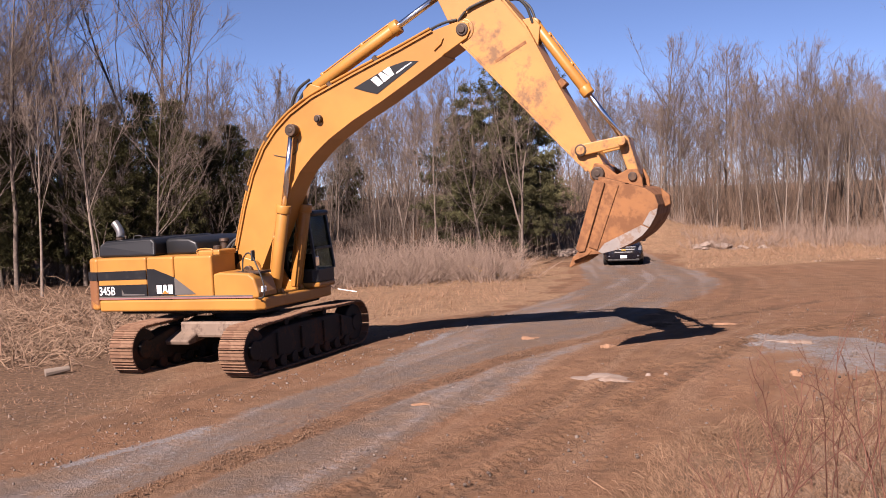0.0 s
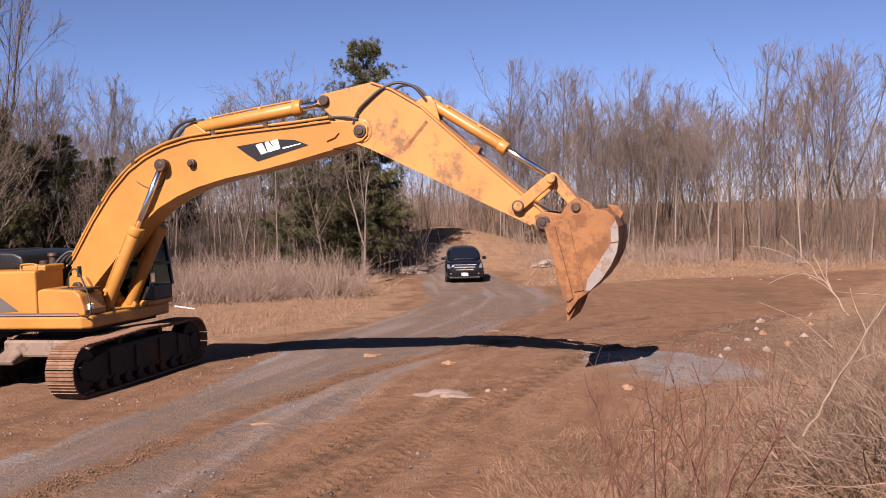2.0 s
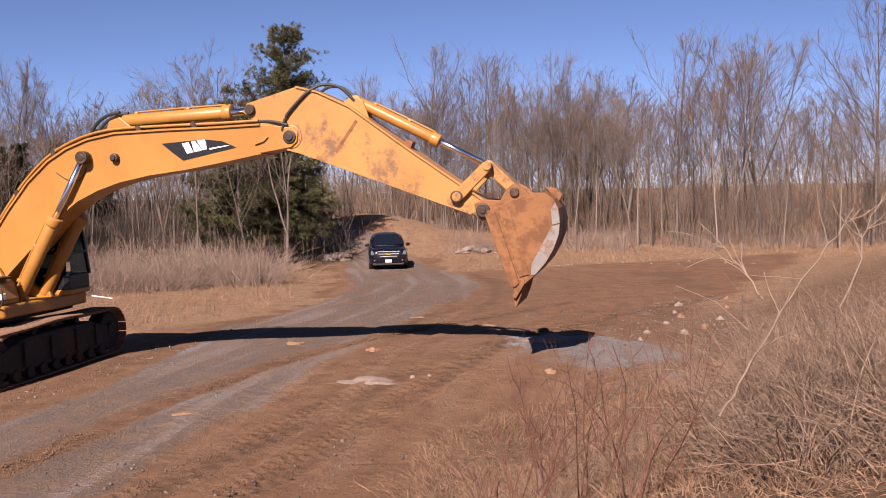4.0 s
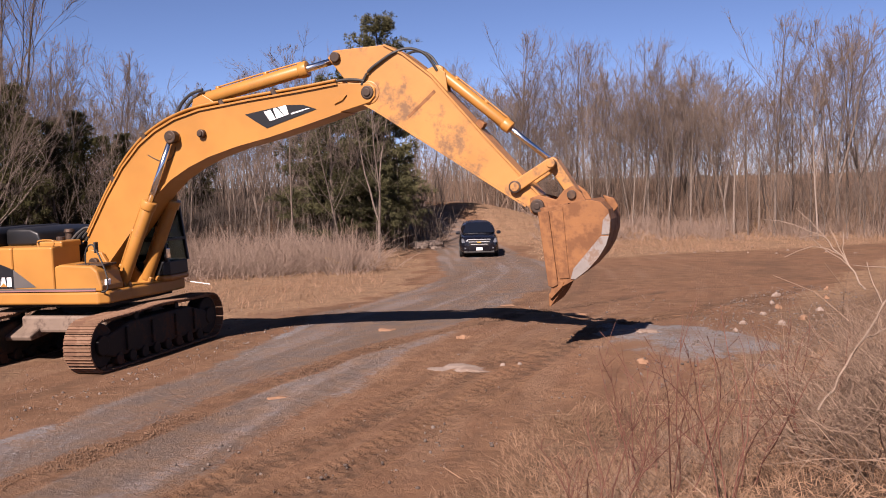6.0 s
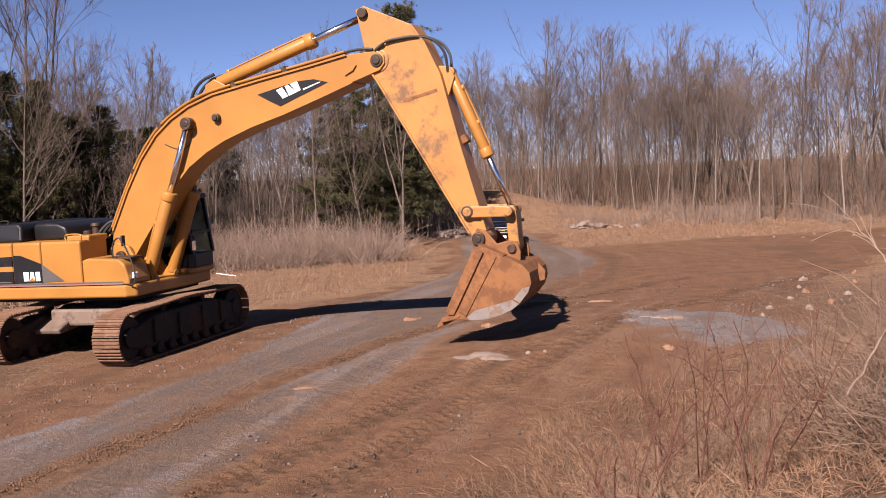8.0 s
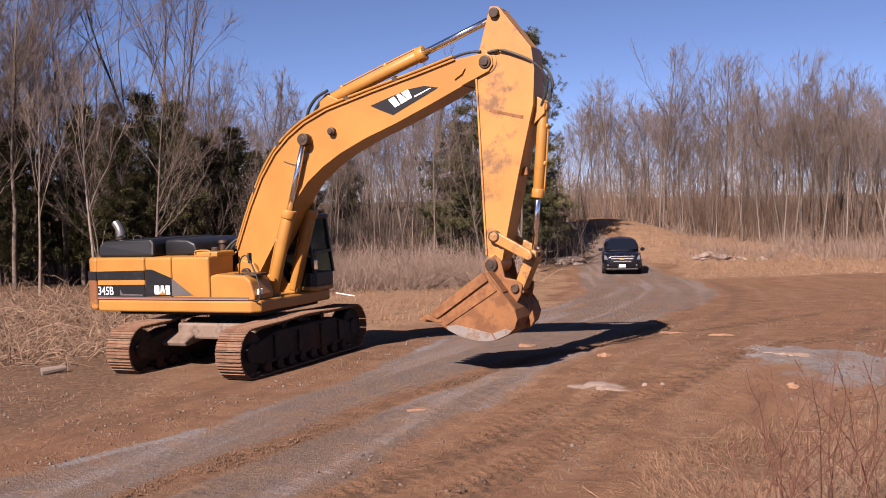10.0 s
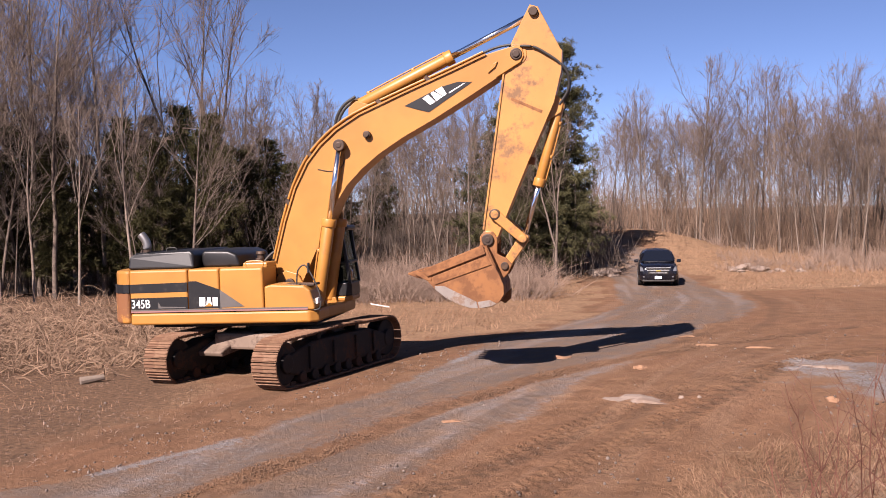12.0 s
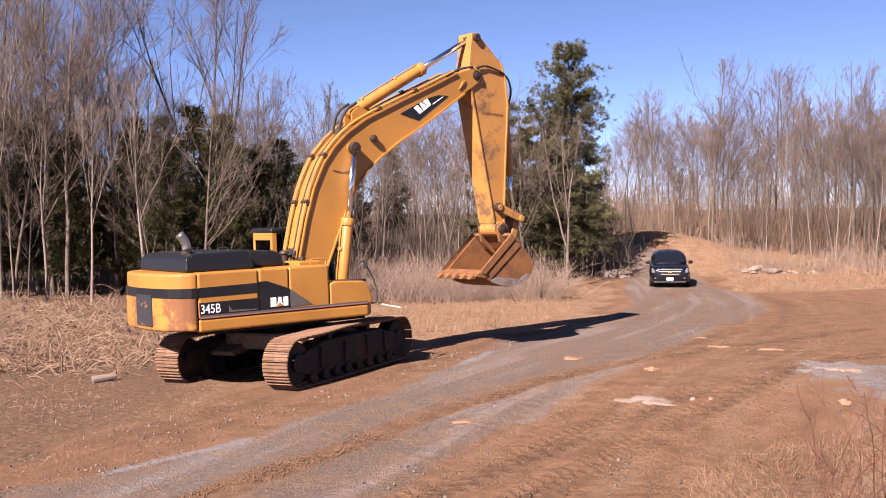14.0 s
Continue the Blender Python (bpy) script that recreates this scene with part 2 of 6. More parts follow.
def make_ground():
    xs = lines([(-900, -120, 80), (-120, -40, 6), (-40, -11, 1.0), (-11, -7, 0.3), (-7, 9, 0.05), (9, 16, 0.25), (16, 44, 1.0), (44, 130, 6), (130, 900, 80)])
    ys = lines([(-300, -20, 30), (-20, 8, 1.0), (8, 11, 0.3), (11, 26, 0.05), (26, 38, 0.25), (38, 90, 0.8), (90, 160, 5), (160, 1500, 90)])
    X, Y = np.meshgrid(xs, ys)
    Z = ground_z(X, Y)
    side, along = off_line(X, Y, ROAD)
    near = smooth01(46, 30, Y) * smooth01(7, 10, Y)
    across, along_rut = off_line(X, Y, RUTS[0])
    clods = (value_noise(across, along_rut * 0.3, 0.4, 3) - 0.5) * 0.03 + (value_noise(X, Y, 0.19, 4) - 0.5) * 0.022 + (value_noise(X, Y, 1.1, 6) - 0.5) * 0.03
    q = bank_q(X, Y)
    mud = smooth01(1.4, 2.2, side + (value_noise(X, Y, 1.5, 5) - 0.5)) * smooth01(1.6, 0.0, q)
    Z = Z + clods * near * (0.35 + 0.9 * mud)
    tread_shade = np.zeros(X.shape)
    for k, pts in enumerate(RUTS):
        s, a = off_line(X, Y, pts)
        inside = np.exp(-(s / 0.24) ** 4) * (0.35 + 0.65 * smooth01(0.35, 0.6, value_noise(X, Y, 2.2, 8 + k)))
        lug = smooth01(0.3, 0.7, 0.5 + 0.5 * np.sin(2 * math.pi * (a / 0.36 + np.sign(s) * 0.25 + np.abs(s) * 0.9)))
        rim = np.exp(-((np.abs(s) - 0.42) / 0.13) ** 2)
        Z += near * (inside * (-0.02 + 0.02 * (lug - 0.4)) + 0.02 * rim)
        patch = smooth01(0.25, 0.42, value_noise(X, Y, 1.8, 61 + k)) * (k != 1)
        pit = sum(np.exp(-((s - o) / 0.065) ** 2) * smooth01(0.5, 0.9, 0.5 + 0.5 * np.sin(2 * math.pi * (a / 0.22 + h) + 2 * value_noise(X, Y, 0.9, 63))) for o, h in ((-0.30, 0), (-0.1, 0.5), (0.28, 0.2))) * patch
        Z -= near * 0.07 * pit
        # painted shade for the pits and the gaps between lug marks
        tread_shade = np.maximum(tread_shade, pit)
        tread_shade = np.maximum(tread_shade, 0.45 * inside * (1 - lug) + 0.2 * inside)
    # what lies on the ground: gravel, dry grass, bare dirt with hollows shaded by colour
    w1 = value_noise(X, Y, 1.1, 11) + 0.5 * value_noise(X, Y, 0.4, 12)
    streak = value_noise(side * 8.0, along, 3.0, 15) * 0.6 + value_noise(side * 3.0, along * 0.5, 1.6, 16) * 0.4
    wob = (value_noise(X, Y, 2.6, 17) - 0.5) * 0.7 + (value_noise(X, Y, 0.6, 22) - 0.5) * 0.35
    left_edge = np.interp(Y, (11, 13, 15.5, 19, 23, 27, 32, 38, 48), (-1.9, -1.6, -1.05, -0.85, -1.0, -1.8, -2.3, -1.7, -1.9))
    right_edge = np.interp(Y, (11, 21, 29, 36, 42, 50), (2.6, 3.0, 2.5, 2.9, 3.3, 2.2))
    lane = smooth01(-0.25, 0.35, side + wob - left_edge) * smooth01(0.45, -0.3, side + wob - right_edge)
    crumbs = np.exp(-((off_line(X, Y, RUTS[1])[0] + wob * 0.3) / 0.34) ** 4) * smooth01(27, 22, Y)
    lane = lane * (1 - 0.85 * crumbs)
    edge = np.exp(-((side + wob * 0.5 - left_edge - 0.12) / 0.2) ** 2) * smooth01(30, 22, Y) * smooth01(0.3, 0.6, value_noise(X, Y, 1.7, 18))
    gravel = np.clip(lane * (0.55 + 0.75 * streak), 0, 1) * smooth01(95, 60, Y)
    apron = apron_at(X, Y)
    far_right = smooth01(9, 12, X) * smooth01(20, 23, Y) * smooth01(29, 25, Y) * 0.5
    gravel = np.clip(gravel + apron * 0.9 + far_right * smooth01(0.5, 1.0, w1), 0, 1)
    pale = np.clip(edge * 0.9 + lane * 0.38 * smooth01(0.55, 0.8, streak) + apron * (0.35 + 0.5 * value_noise(X, Y, 0.8, 21)), 0, 1)
    ragged = (value_noise(X, Y, 2.3, 13) - 0.5) * 2.4 + (value_noise(X, Y, 0.7, 14) - 0.5) * 1.4
    left_g = smooth01(3.2, 4.6, -side + ragged - 0.5 * smooth01(12, 19, Y) + 1.7 * smooth01(26, 34, Y))
    # the turning place and the side road to the right stay bare
    bare = smooth01(47.0, 45.0, Y - 0.05 * (X - 8) + ragged) * smooth01(0.0, 1.0, side) * smooth01(1.4, 0.2, q + ragged * 0.3)
    right_g = smooth01(2.6, 4.2, side + ragged) * (1 - bare)
    grass = np.clip(np.where(side < 0, left_g, right_g), 0, 1) * (1 - apron)
    me = bpy.data.meshes.new("ground")
    ny, nx = X.shape
    co = np.stack([X, Y, Z], -1).reshape(-1, 3)
    idx = np.arange(nx * ny).reshape(ny, nx)
    quads = np.stack([idx[:-1, :-1], idx[:-1, 1:], idx[1:, 1:], idx[1:, :-1]], -1).reshape(-1, 4)
    me.from_pydata(co.tolist(), [], quads.tolist())
    att = me.color_attributes.new("cover", "FLOAT_COLOR", "POINT")
    att.data.foreach_set("color", np.stack([gravel, grass, pale, np.clip(tread_shade * near, 0, 1)], -1).astype(np.float32).ravel())
    fl = me.attributes.new("streak", "FLOAT", "POINT")
    run = value_noise(side * 13.0, along * 0.8, 3.2, 25) * 0.6 + value_noise(side * 5.0, along * 0.5, 2.6, 26) * 0.4
    fl.data.foreach_set("value", run.astype(np.float32).ravel())
    me.shade_smooth()
    lit = me.attributes.new("litter", "FLOAT", "POINT")
    bear, dist = np.degrees(np.arctan2(X, np.maximum(Y, 0.1))), np.hypot(X, Y)
    litter = smooth01(-4, -7, X) * smooth01(43, 34, Y) * 0.8
    litter = np.maximum(litter, smooth01(38, 41, dist) * smooth01(-9, -12, bear))
    litter = np.maximum(litter, smooth01(53, 57, dist) * smooth01(9, 6, bear))
    litter = np.maximum(litter, smooth01(0.0, 1.5, q) * smooth01(30, 22, Y) * 0.6)
    lit.data.foreach_set("value", litter.astype(np.float32).ravel())
    m, nt, b = nodes_of("dirt_gravel_and_straw", 0.95)
    b.inputs["Specular IOR Level"].default_value = 0.2
    a = nt.nodes.new("ShaderNodeAttribute")
    a.attribute_name = "cover"
    sp = nt.nodes.new("ShaderNodeSeparateColor")
    nt.links.new(a.outputs["Color"], sp.inputs[0])
    big, mid, fine, grit = (noise_node(nt, s, 6, 0.65) for s in (0.25, 1.7, 9.0, 38.0))
    dirt = mix(nt, ramp(nt, mid, 0.32, 0.68), (0.107, 0.056, 0.030), (0.170, 0.094, 0.052))
    dirt = mix(nt, ramp(nt, big, 0.4, 0.65, 0, 0.6), dirt, (0.157, 0.080, 0.044))
    dirt = mix(nt, ramp(nt, grit, 0.56, 0.74, 0, 0.3), dirt, (0.209, 0.139, 0.092))
    dirt = mix(nt, ramp(nt, fine, 0.57, 0.72, 0, 0.3), dirt, (0.075, 0.043, 0.027))
    fa = nt.nodes.new("ShaderNodeAttribute")
    fa.attribute_name = "streak"
    dirt = mix(nt, ramp(nt, fa.outputs["Fac"], 0.55, 0.85, 0, 0.32), dirt, (0.209, 0.131, 0.084))
    dirt = mix(nt, ramp(nt, fa.outputs["Fac"], 0.42, 0.2, 0, 0.36), dirt, (0.065, 0.039, 0.024))
    # cover alpha paints shade into the dirt colour of pits and ruts
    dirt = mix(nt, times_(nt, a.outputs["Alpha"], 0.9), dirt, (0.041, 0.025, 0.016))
    stone = mix(nt, ramp(nt, grit, 0.35, 0.7), (0.073, 0.061, 0.055), (0.156, 0.133, 0.118))
    stone = mix(nt, ramp(nt, fa.outputs["Fac"], 0.5, 0.75, 0, 0.55), stone, (0.201, 0.183, 0.181))
    stone = mix(nt, ramp(nt, fa.outputs["Fac"], 0.45, 0.25, 0, 0.55), stone, (0.116, 0.081, 0.059))
    stone = mix(nt, ramp(nt, mid, 0.38, 0.65, 0, 0.65), stone, (0.156, 0.101, 0.065))
    paler = mix(nt, ramp(nt, grit, 0.35, 0.65), (0.123, 0.117, 0.120), (0.219, 0.213, 0.213))
    straw = mix(nt, ramp(nt, fine, 0.3, 0.7), (0.155, 0.089, 0.051), (0.267, 0.166, 0.096))
    straw = mix(nt, ramp(nt, mid, 0.45, 0.65, 0, 0.4), straw, (0.075, 0.045, 0.028))
    la = nt.nodes.new("ShaderNodeAttribute")
    la.attribute_name = "litter"
    leaf = mix(nt, ramp(nt, fine, 0.35, 0.65), (0.045, 0.027, 0.017), (0.125, 0.072, 0.043))
    straw = mix(nt, la.outputs["Fac"], straw, leaf)
    wob = times_(nt, ramp(nt, fine, 0.3, 0.7, -0.28, 0.28), ramp(nt, grit, 0.3, 0.7, -0.12, 0.12), "ADD")
    g = ramp(nt, times_(nt, sp.outputs[0], wob, "ADD"), 0.3, 0.85, 0, 0.78)
    p = ramp(nt, times_(nt, sp.outputs[2], wob, "ADD"), 0.35, 0.85, 0, 0.8)
    s = ramp(nt, times_(nt, sp.outputs[1], wob, "ADD"), 0.3, 0.7)
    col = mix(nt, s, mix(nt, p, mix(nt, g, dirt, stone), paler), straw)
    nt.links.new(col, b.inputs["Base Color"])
    h = times_(nt, times_(nt, grit, 0.5), fine, "ADD")
    bump(nt, b, h, 0.9, 0.06)
    me.materials.append(m)
    return tagged(new("ground", me), "brown dirt ground with gravel lanes and dry straw", kind="structure")


make_ground()

# ---- excavator ----
BASE = pose(-4.493, 22.822, 0.0, -0.889, -0.449, 66.72)
FOOT, BOOM_LEN, STICK_LEN = (0.419, 2.009), 7.003, 3.997
excavator = tagged(empty("excavator", BASE), "large yellow crawler excavator with a rusty bucket on bare dirt", "excavator")
UPPER, BOOM, STICK, BUCKET = [], [], [], []


def on(moving, ob):
    moving.append(ob)
    return ob


def lettering(text, size, material, parent, m, label):
    cu = bpy.data.curves.new("lettering", "FONT")
    cu.body, cu.size, cu.extrude = text, size, 0.003
    tmp = bpy.data.objects.new("lettering_curve", cu)
    scene.collection.objects.link(tmp)
    me = bpy.data.meshes.new_from_object(tmp.evaluated_get(bpy.context.evaluated_depsgraph_get()))
    bpy.data.objects.remove(tmp)
    me.transform(m)
    me.materials.clear()
    me.materials.append(material)
    ob = new("lettering", me)
    ob.parent = parent
    ob["label"] = label
    return ob


def crawler(sign):
    y = 1.37 * sign
    frame_bm = prism([(-2.05, 0.30), (-1.7, 0.22), (1.7, 0.22), (2.05, 0.30), (2.1, 0.62), (1.2, 0.86), (-1.2, 0.86), (-2.1, 0.66)], y - 0.22, y + 0.22, 0.04)
    side = -1 if sign < 0 else 1
    for x in (-1.3, -0.35, 0.6, 1.4):
        frame_bm = box(x - 0.05, x + 0.05, y + side * 0.21, y + side * 0.27, 0.30, 0.78, 0.01, 1, frame_bm)
    track = part("crawler_track", frame_bm, FRAME, excavator, "greasy black track frame with muddy steel shoes")
    # end wheels and rollers
    for x, r, n in ((-2.13, 0.44, "sprocket"), (2.13, 0.43, "idler")):
        bm = rod((x, y - 0.17, 0.52), (x, y + 0.17, 0.52), r, sides=28, bev=0.03)
        bm = rod((x, y - 0.24, 0.52), (x, y + 0.24, 0.52), r * 0.45, bm, 16, bev=0.02)
        part(n, bm, FRAME, track)
    for k in range(8):
        x = -1.6 + 3.2 * k / 7
        part("track_roller", rod((x, y - 0.25, 0.17), (x, y + 0.25, 0.17), 0.13, sides=14, bev=0.02), FRAME, track)
    for x in (-0.8, 0.8):
        part("carrier_roller", rod((x, y - 0.15, 0.93), (x, y + 0.15, 0.93), 0.08, sides=12), FRAME, track)
    # shoes round the loop
    R, X = 0.495, 2.14
    loop = []
    for i in range(40):
        u = i / 40
        loop.append((-X + 2 * X * u, 0.025))
    for i in range(20):
        a = -math.pi / 2 + math.pi * i / 20
        loop.append((X + R * math.cos(a), 0.52 + R * math.sin(a)))
    for i in range(40):
        u = i / 40
        sag = 0.055 * math.sin(math.pi * u) - 0.02 * math.sin(2 * math.pi * u) ** 2
        loop.append((X - 2 * X * u, 0.52 + R + sag))
    for i in range(20):
        a = math.pi / 2 + math.pi * i / 20
        loop.append((-X + R * math.cos(a), 0.52 + R * math.sin(a)))
    P = np.array(loop + loop[:1])
    seg = np.hypot(*np.diff(P, axis=0).T)
    cum = np.concatenate([[0], np.cumsum(seg)])
    n = 54
    sm = box(-0.098, 0.098, -0.30, 0.30, -0.012, 0.012, 0, 0)
    for gx in (-0.07, 0.0, 0.07):
        sm = prism([(gx - 0.012, 0.012), (gx + 0.012, 0.012), (gx + 0.007, 0.034), (gx - 0.007, 0.034)], -0.295, 0.295, 0, 0, sm)
    for ly in (-0.1, 0.1):
        sm = box(-0.09, 0.09, ly - 0.03, ly + 0.03, -0.075, -0.012, 0, 0, sm)
    first = None
    for k in range(n):
        s = (k + 0.5) / n * cum[-1]
        x, z = np.interp(s, cum, P[:, 0]), np.interp(s, cum, P[:, 1])
        x2, z2 = np.interp((s + 0.05) % cum[-1], cum, P[:, 0]), np.interp((s + 0.05) % cum[-1], cum, P[:, 1])
        x1, z1 = np.interp((s - 0.05) % cum[-1], cum, P[:, 0]), np.interp((s - 0.05) % cum[-1], cum, P[:, 1])
        a = math.atan2(z2 - z1, x2 - x1)
        m = Matrix.Translation((x, y, z)) @ Matrix.Rotation(-a, 4, "Y") @ Matrix.Rotation(math.pi, 4, "X")
        if first is None:
            first = part("track_shoe", sm, TRACK, track, "mud-caked steel shoe")
            first.matrix_basis = m
        else:
            ob = new("track_shoe", first.data)
            ob.parent = track
            ob["label"] = "mud-caked steel shoe"
            ob.matrix_basis = m
    return track


for _s in (-1, 1):
    crawler(_s)
bm = box(-1.15, 1.15, -1.0, 1.0, 0.62, 0.98, 0.06)
for sx in (-1, 1):
    for sy in (-1, 1):
        bm = prism([(sx * 0.30, 0.62), (sx * 1.45, 0.50), (sx * 1.50, 0.60), (sx * 0.35, 1.02)], *sorted((sy * 0.55, sy * 1.2)), 0.03, 2, bm)
part("carbody", bm, CARBODY, excavator, "rusty dark steel frame between the tracks", False)
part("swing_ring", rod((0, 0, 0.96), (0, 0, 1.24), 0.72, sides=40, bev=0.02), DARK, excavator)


def upper_structure():
    W = 1.47
    bm = slab([(-2.89, -W), (1.12, -W), (1.30, -W + 0.16), (1.30, -0.55), (1.40, 0.45), (1.40, W - 0.05), (1.32, W), (-2.89, W)], 1.24, 1.50, 0.05)
    deck = on(UPPER, part("deck", bm, YELLOW, excavator, "yellow platform with a faded red stripe"))
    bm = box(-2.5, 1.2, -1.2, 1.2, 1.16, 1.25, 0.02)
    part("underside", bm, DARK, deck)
    part("stripe", box(-2.87, 1.10, -W - 0.008, -W + 0.01, 1.515, 1.545, 0), PINK, deck, "faded red stripe")
    part("stripe", box(-2.87, 1.10, -W - 0.008, -W + 0.01, 1.548, 1.575, 0), GREY, deck, "grey stripe")
    # counterweight with round corners
    rear = [(-2.90, -W), (-3.02, -W), (-3.22, -1.36), (-3.38, -1.12), (-3.50, -0.7), (-3.56, 0), (-3.50, 0.7), (-3.38, 1.12), (-3.22, 1.36), (-3.02, W), (-2.90, W)]
    cw = on(UPPER, part("counterweight", slab(rear, 1.27, 2.06, 0.06, 3), WEIGHT_YELLOW, excavator, "yellow counterweight with worn rusty corners"))
    part("top_block", slab([(x * 0.997 + (0.015), y * 0.99) for x, y in rear], 2.065, 2.43, 0.07, 3), YELLOW, cw)
    band = [(x - 0.006 if x < -2.95 else x, y * 1.006) for x, y in rear]
    part("band", slab(band, 1.94, 2.13, 0.004, 1), DECAL, cw, "black band")
    part("rear_decal", slab([(-3.30, 1.29), (-3.575, 0.0), (-3.53, -0.62), (-3.2, -0.62), (-3.2, 1.2)], 1.36, 2.0, 0.004, 1), TORN, cw, "torn dark decal with rust edges")
    # side doors
    for x0, x1, nm in ((-2.885, -1.56, "engine_door"), (-1.545, -0.85, "engine_door"), (-0.838, 0.13, "engine_door")):
        d = on(UPPER, part(nm, box(x0, x1, -W, -0.55, 1.51, 2.43, 0.045, 3), YELLOW, excavator))
    left = on(UPPER, part("left_side_panel", box(-2.885, -0.19, 0.5, W, 1.51, 2.43, 0.045, 3), YELLOW, excavator))
    part("grille", box(-2.2, -1.0, W - 0.01, W + 0.012, 1.7, 2.2, 0.005, 1), DARK, left)
    on(UPPER, part("engine_bay", box(-2.885, -0.15, -0.6, 0.55, 1.5, 2.40, 0.02), DARK, excavator))
    # decals along the side
    y0, y1 = -W - 0.007, -W + 0.02
    dec = on(UPPER, part("side_decal", prism([(-1.54, 1.58), (-1.54, 2.17), (-1.36, 2.17), (-0.84, 1.98), (-0.84, 1.59)], y0, y1, 0), DECAL, excavator, "black decal"))
    part("grey_decal", prism([(-0.835, 1.59), (-0.835, 1.975), (-0.30, 1.61)], y0, y1, 0), GREY, dec, "grey wedge")
    part("lower_decal", prism([(-2.87, 1.58), (-2.87, 1.83), (-1.57, 1.84), (-1.57, 1.58)], y0, y1, 0), DECAL, dec)
    part("upper_decal", prism([(-2.88, 1.94), (-2.88, 2.13), (-1.57, 2.15), (-1.57, 1.95)], y0, y1, 0), DECAL, dec)
    part("faded_bars", prism([(-2.24, 1.60), (-2.24, 1.74), (-2.18, 1.64), (-1.62, 1.62), (-1.62, 1.60)], y0 - 0.004, y1, 0), GREY, dec)
    for k, (a, b_) in enumerate(((-1.30, -1.17), (-1.15, -1.02), (-1.0, -0.89))):
        o = [(a, 1.63), (a - 0.0, 1.82), (b_, 1.82), (b_, 1.63)] if k != 1 else [(a, 1.63), (a + 0.03, 1.82), (b_ - 0.03, 1.82), (b_, 1.63)]
        part("emblem_block", prism(o, y0 - 0.005, y1, 0), WHITE, dec, "white emblem shape")
    part("emblem_triangle", prism([(-1.17, 1.625), (-1.085, 1.71), (-1.0, 1.625)], y0 - 0.009, y1, 0), YELLOW, dec, "yellow triangle")
    lettering("345B", 0.26, WHITE, dec, Matrix.Translation((-2.86, y0 - 0.004, 1.615)) @ Matrix.Rotation(math.pi / 2, 4, "X") @ Matrix.Diagonal((0.82, 1, 1, 1)), "white number 345B")
    # hood with bevelled ends
    hood = [(-3.03, 2.435), (-2.99, 2.72), (-2.86, 2.80), (-1.62, 2.82), (-1.53, 2.74), (-1.50, 2.435)]
    h = on(UPPER, part("engine_hood", prism(hood, -1.22, 1.22, 0.05, 3, taper=lambda x, z: 0.94 if z > 2.73 else 1.0), BLACK, excavator, "black engine hood with bevelled edges"))
    part("hood_seam", box(-2.60, -2.58, -1.17, 1.17, 2.80, 2.822, 0.004, 1), DARK, h)
    low = on(UPPER, part("engine_cover", prism([(-1.48, 2.435), (-1.48, 2.76), (-1.40, 2.80), (-0.86, 2.78), (-0.66, 2.70), (-0.58, 2.435)], -0.85, 1.2, 0.06, 4), BLACK, excavator, "lower glossy black engine cover", True))
    part("hood_handle", tube([(-2.2, -1.0, 2.80), (-2.2, -0.98, 2.88), (-2.0, -0.98, 2.88), (-2.0, -1.0, 2.80)], 0.012), HOSE, h)
    ex = on(UPPER, part("exhaust_pipe", tube([(-2.78, -0.74, 2.70), (-2.78, -0.74, 2.92), (-2.79, -0.74, 3.0), (-2.84, -0.74, 3.10), (-2.92, -0.74, 3.20)], 0.092, sides=16), PIPE, excavator, "bent bare steel exhaust pipe", True))
    part("exhaust_collar", rod((-2.78, -0.74, 2.76), (-2.78, -0.74, 2.86), 0.105, sides=16), PIN, ex)
    # top of the tank side with filler caps and rails
    tank = on(UPPER, part("fuel_tank", box(-0.42, 0.13, -1.15, -0.5, 2.40, 2.52, 0.03), YELLOW, excavator))
    part("filler_cap", rod((-0.15, -0.8, 2.5), (-0.15, -0.8, 2.60), 0.09, sides=14, bev=0.01), PIN, tank)
    part("air_cleaner", rod((-0.3, -0.3, 2.66), (-0.3, -0.3, 2.74), 0.12, rod((-0.3, -0.3, 2.42), (-0.3, -0.3, 2.66), 0.085, None, 20), 24, 0.10, 0.02), PIN, tank, "dusty round air cleaner cap")
    part("grab_rail", tube([(0.10, -1.38, 2.43), (0.10, -1.38, 2.55), (-0.25, -1.38, 2.55), (-0.25, -1.38, 2.43)], 0.016), YELLOW, tank)
    # stepped tool box before the tank
    tb = on(UPPER, part("tool_box", prism([(0.15, 1.505), (0.15, 2.02), (0.30, 2.06), (1.02, 2.02), (1.15, 1.92), (1.24, 1.62), (1.24, 1.505)], -W, -0.72, 0.04, 3), YELLOW, excavator, "stepped yellow tool box"))
    part("step", box(0.55, 1.20, -1.30, -0.85, 2.0, 2.05, 0.01), PIN, tb)
    part("work_lamp", box(1.235, 1.285, -1.36, -1.2, 1.62, 1.74, 0.015), WHITE, tb, "small front lamp")
    part("handrail", tube([(1.22, -1.44, 1.50), (1.36, -1.45, 1.56), (1.34, -1.45, 1.90), (1.08, -1.42, 2.42), (0.90, -1.42, 2.35), (0.85, -1.40, 2.05)], 0.017), HOSE, tb, "black guard rail")
    part("mirror", box(1.10, 1.14, -1.46, -1.34, 2.28, 2.5, 0.015), HOSE, tb)
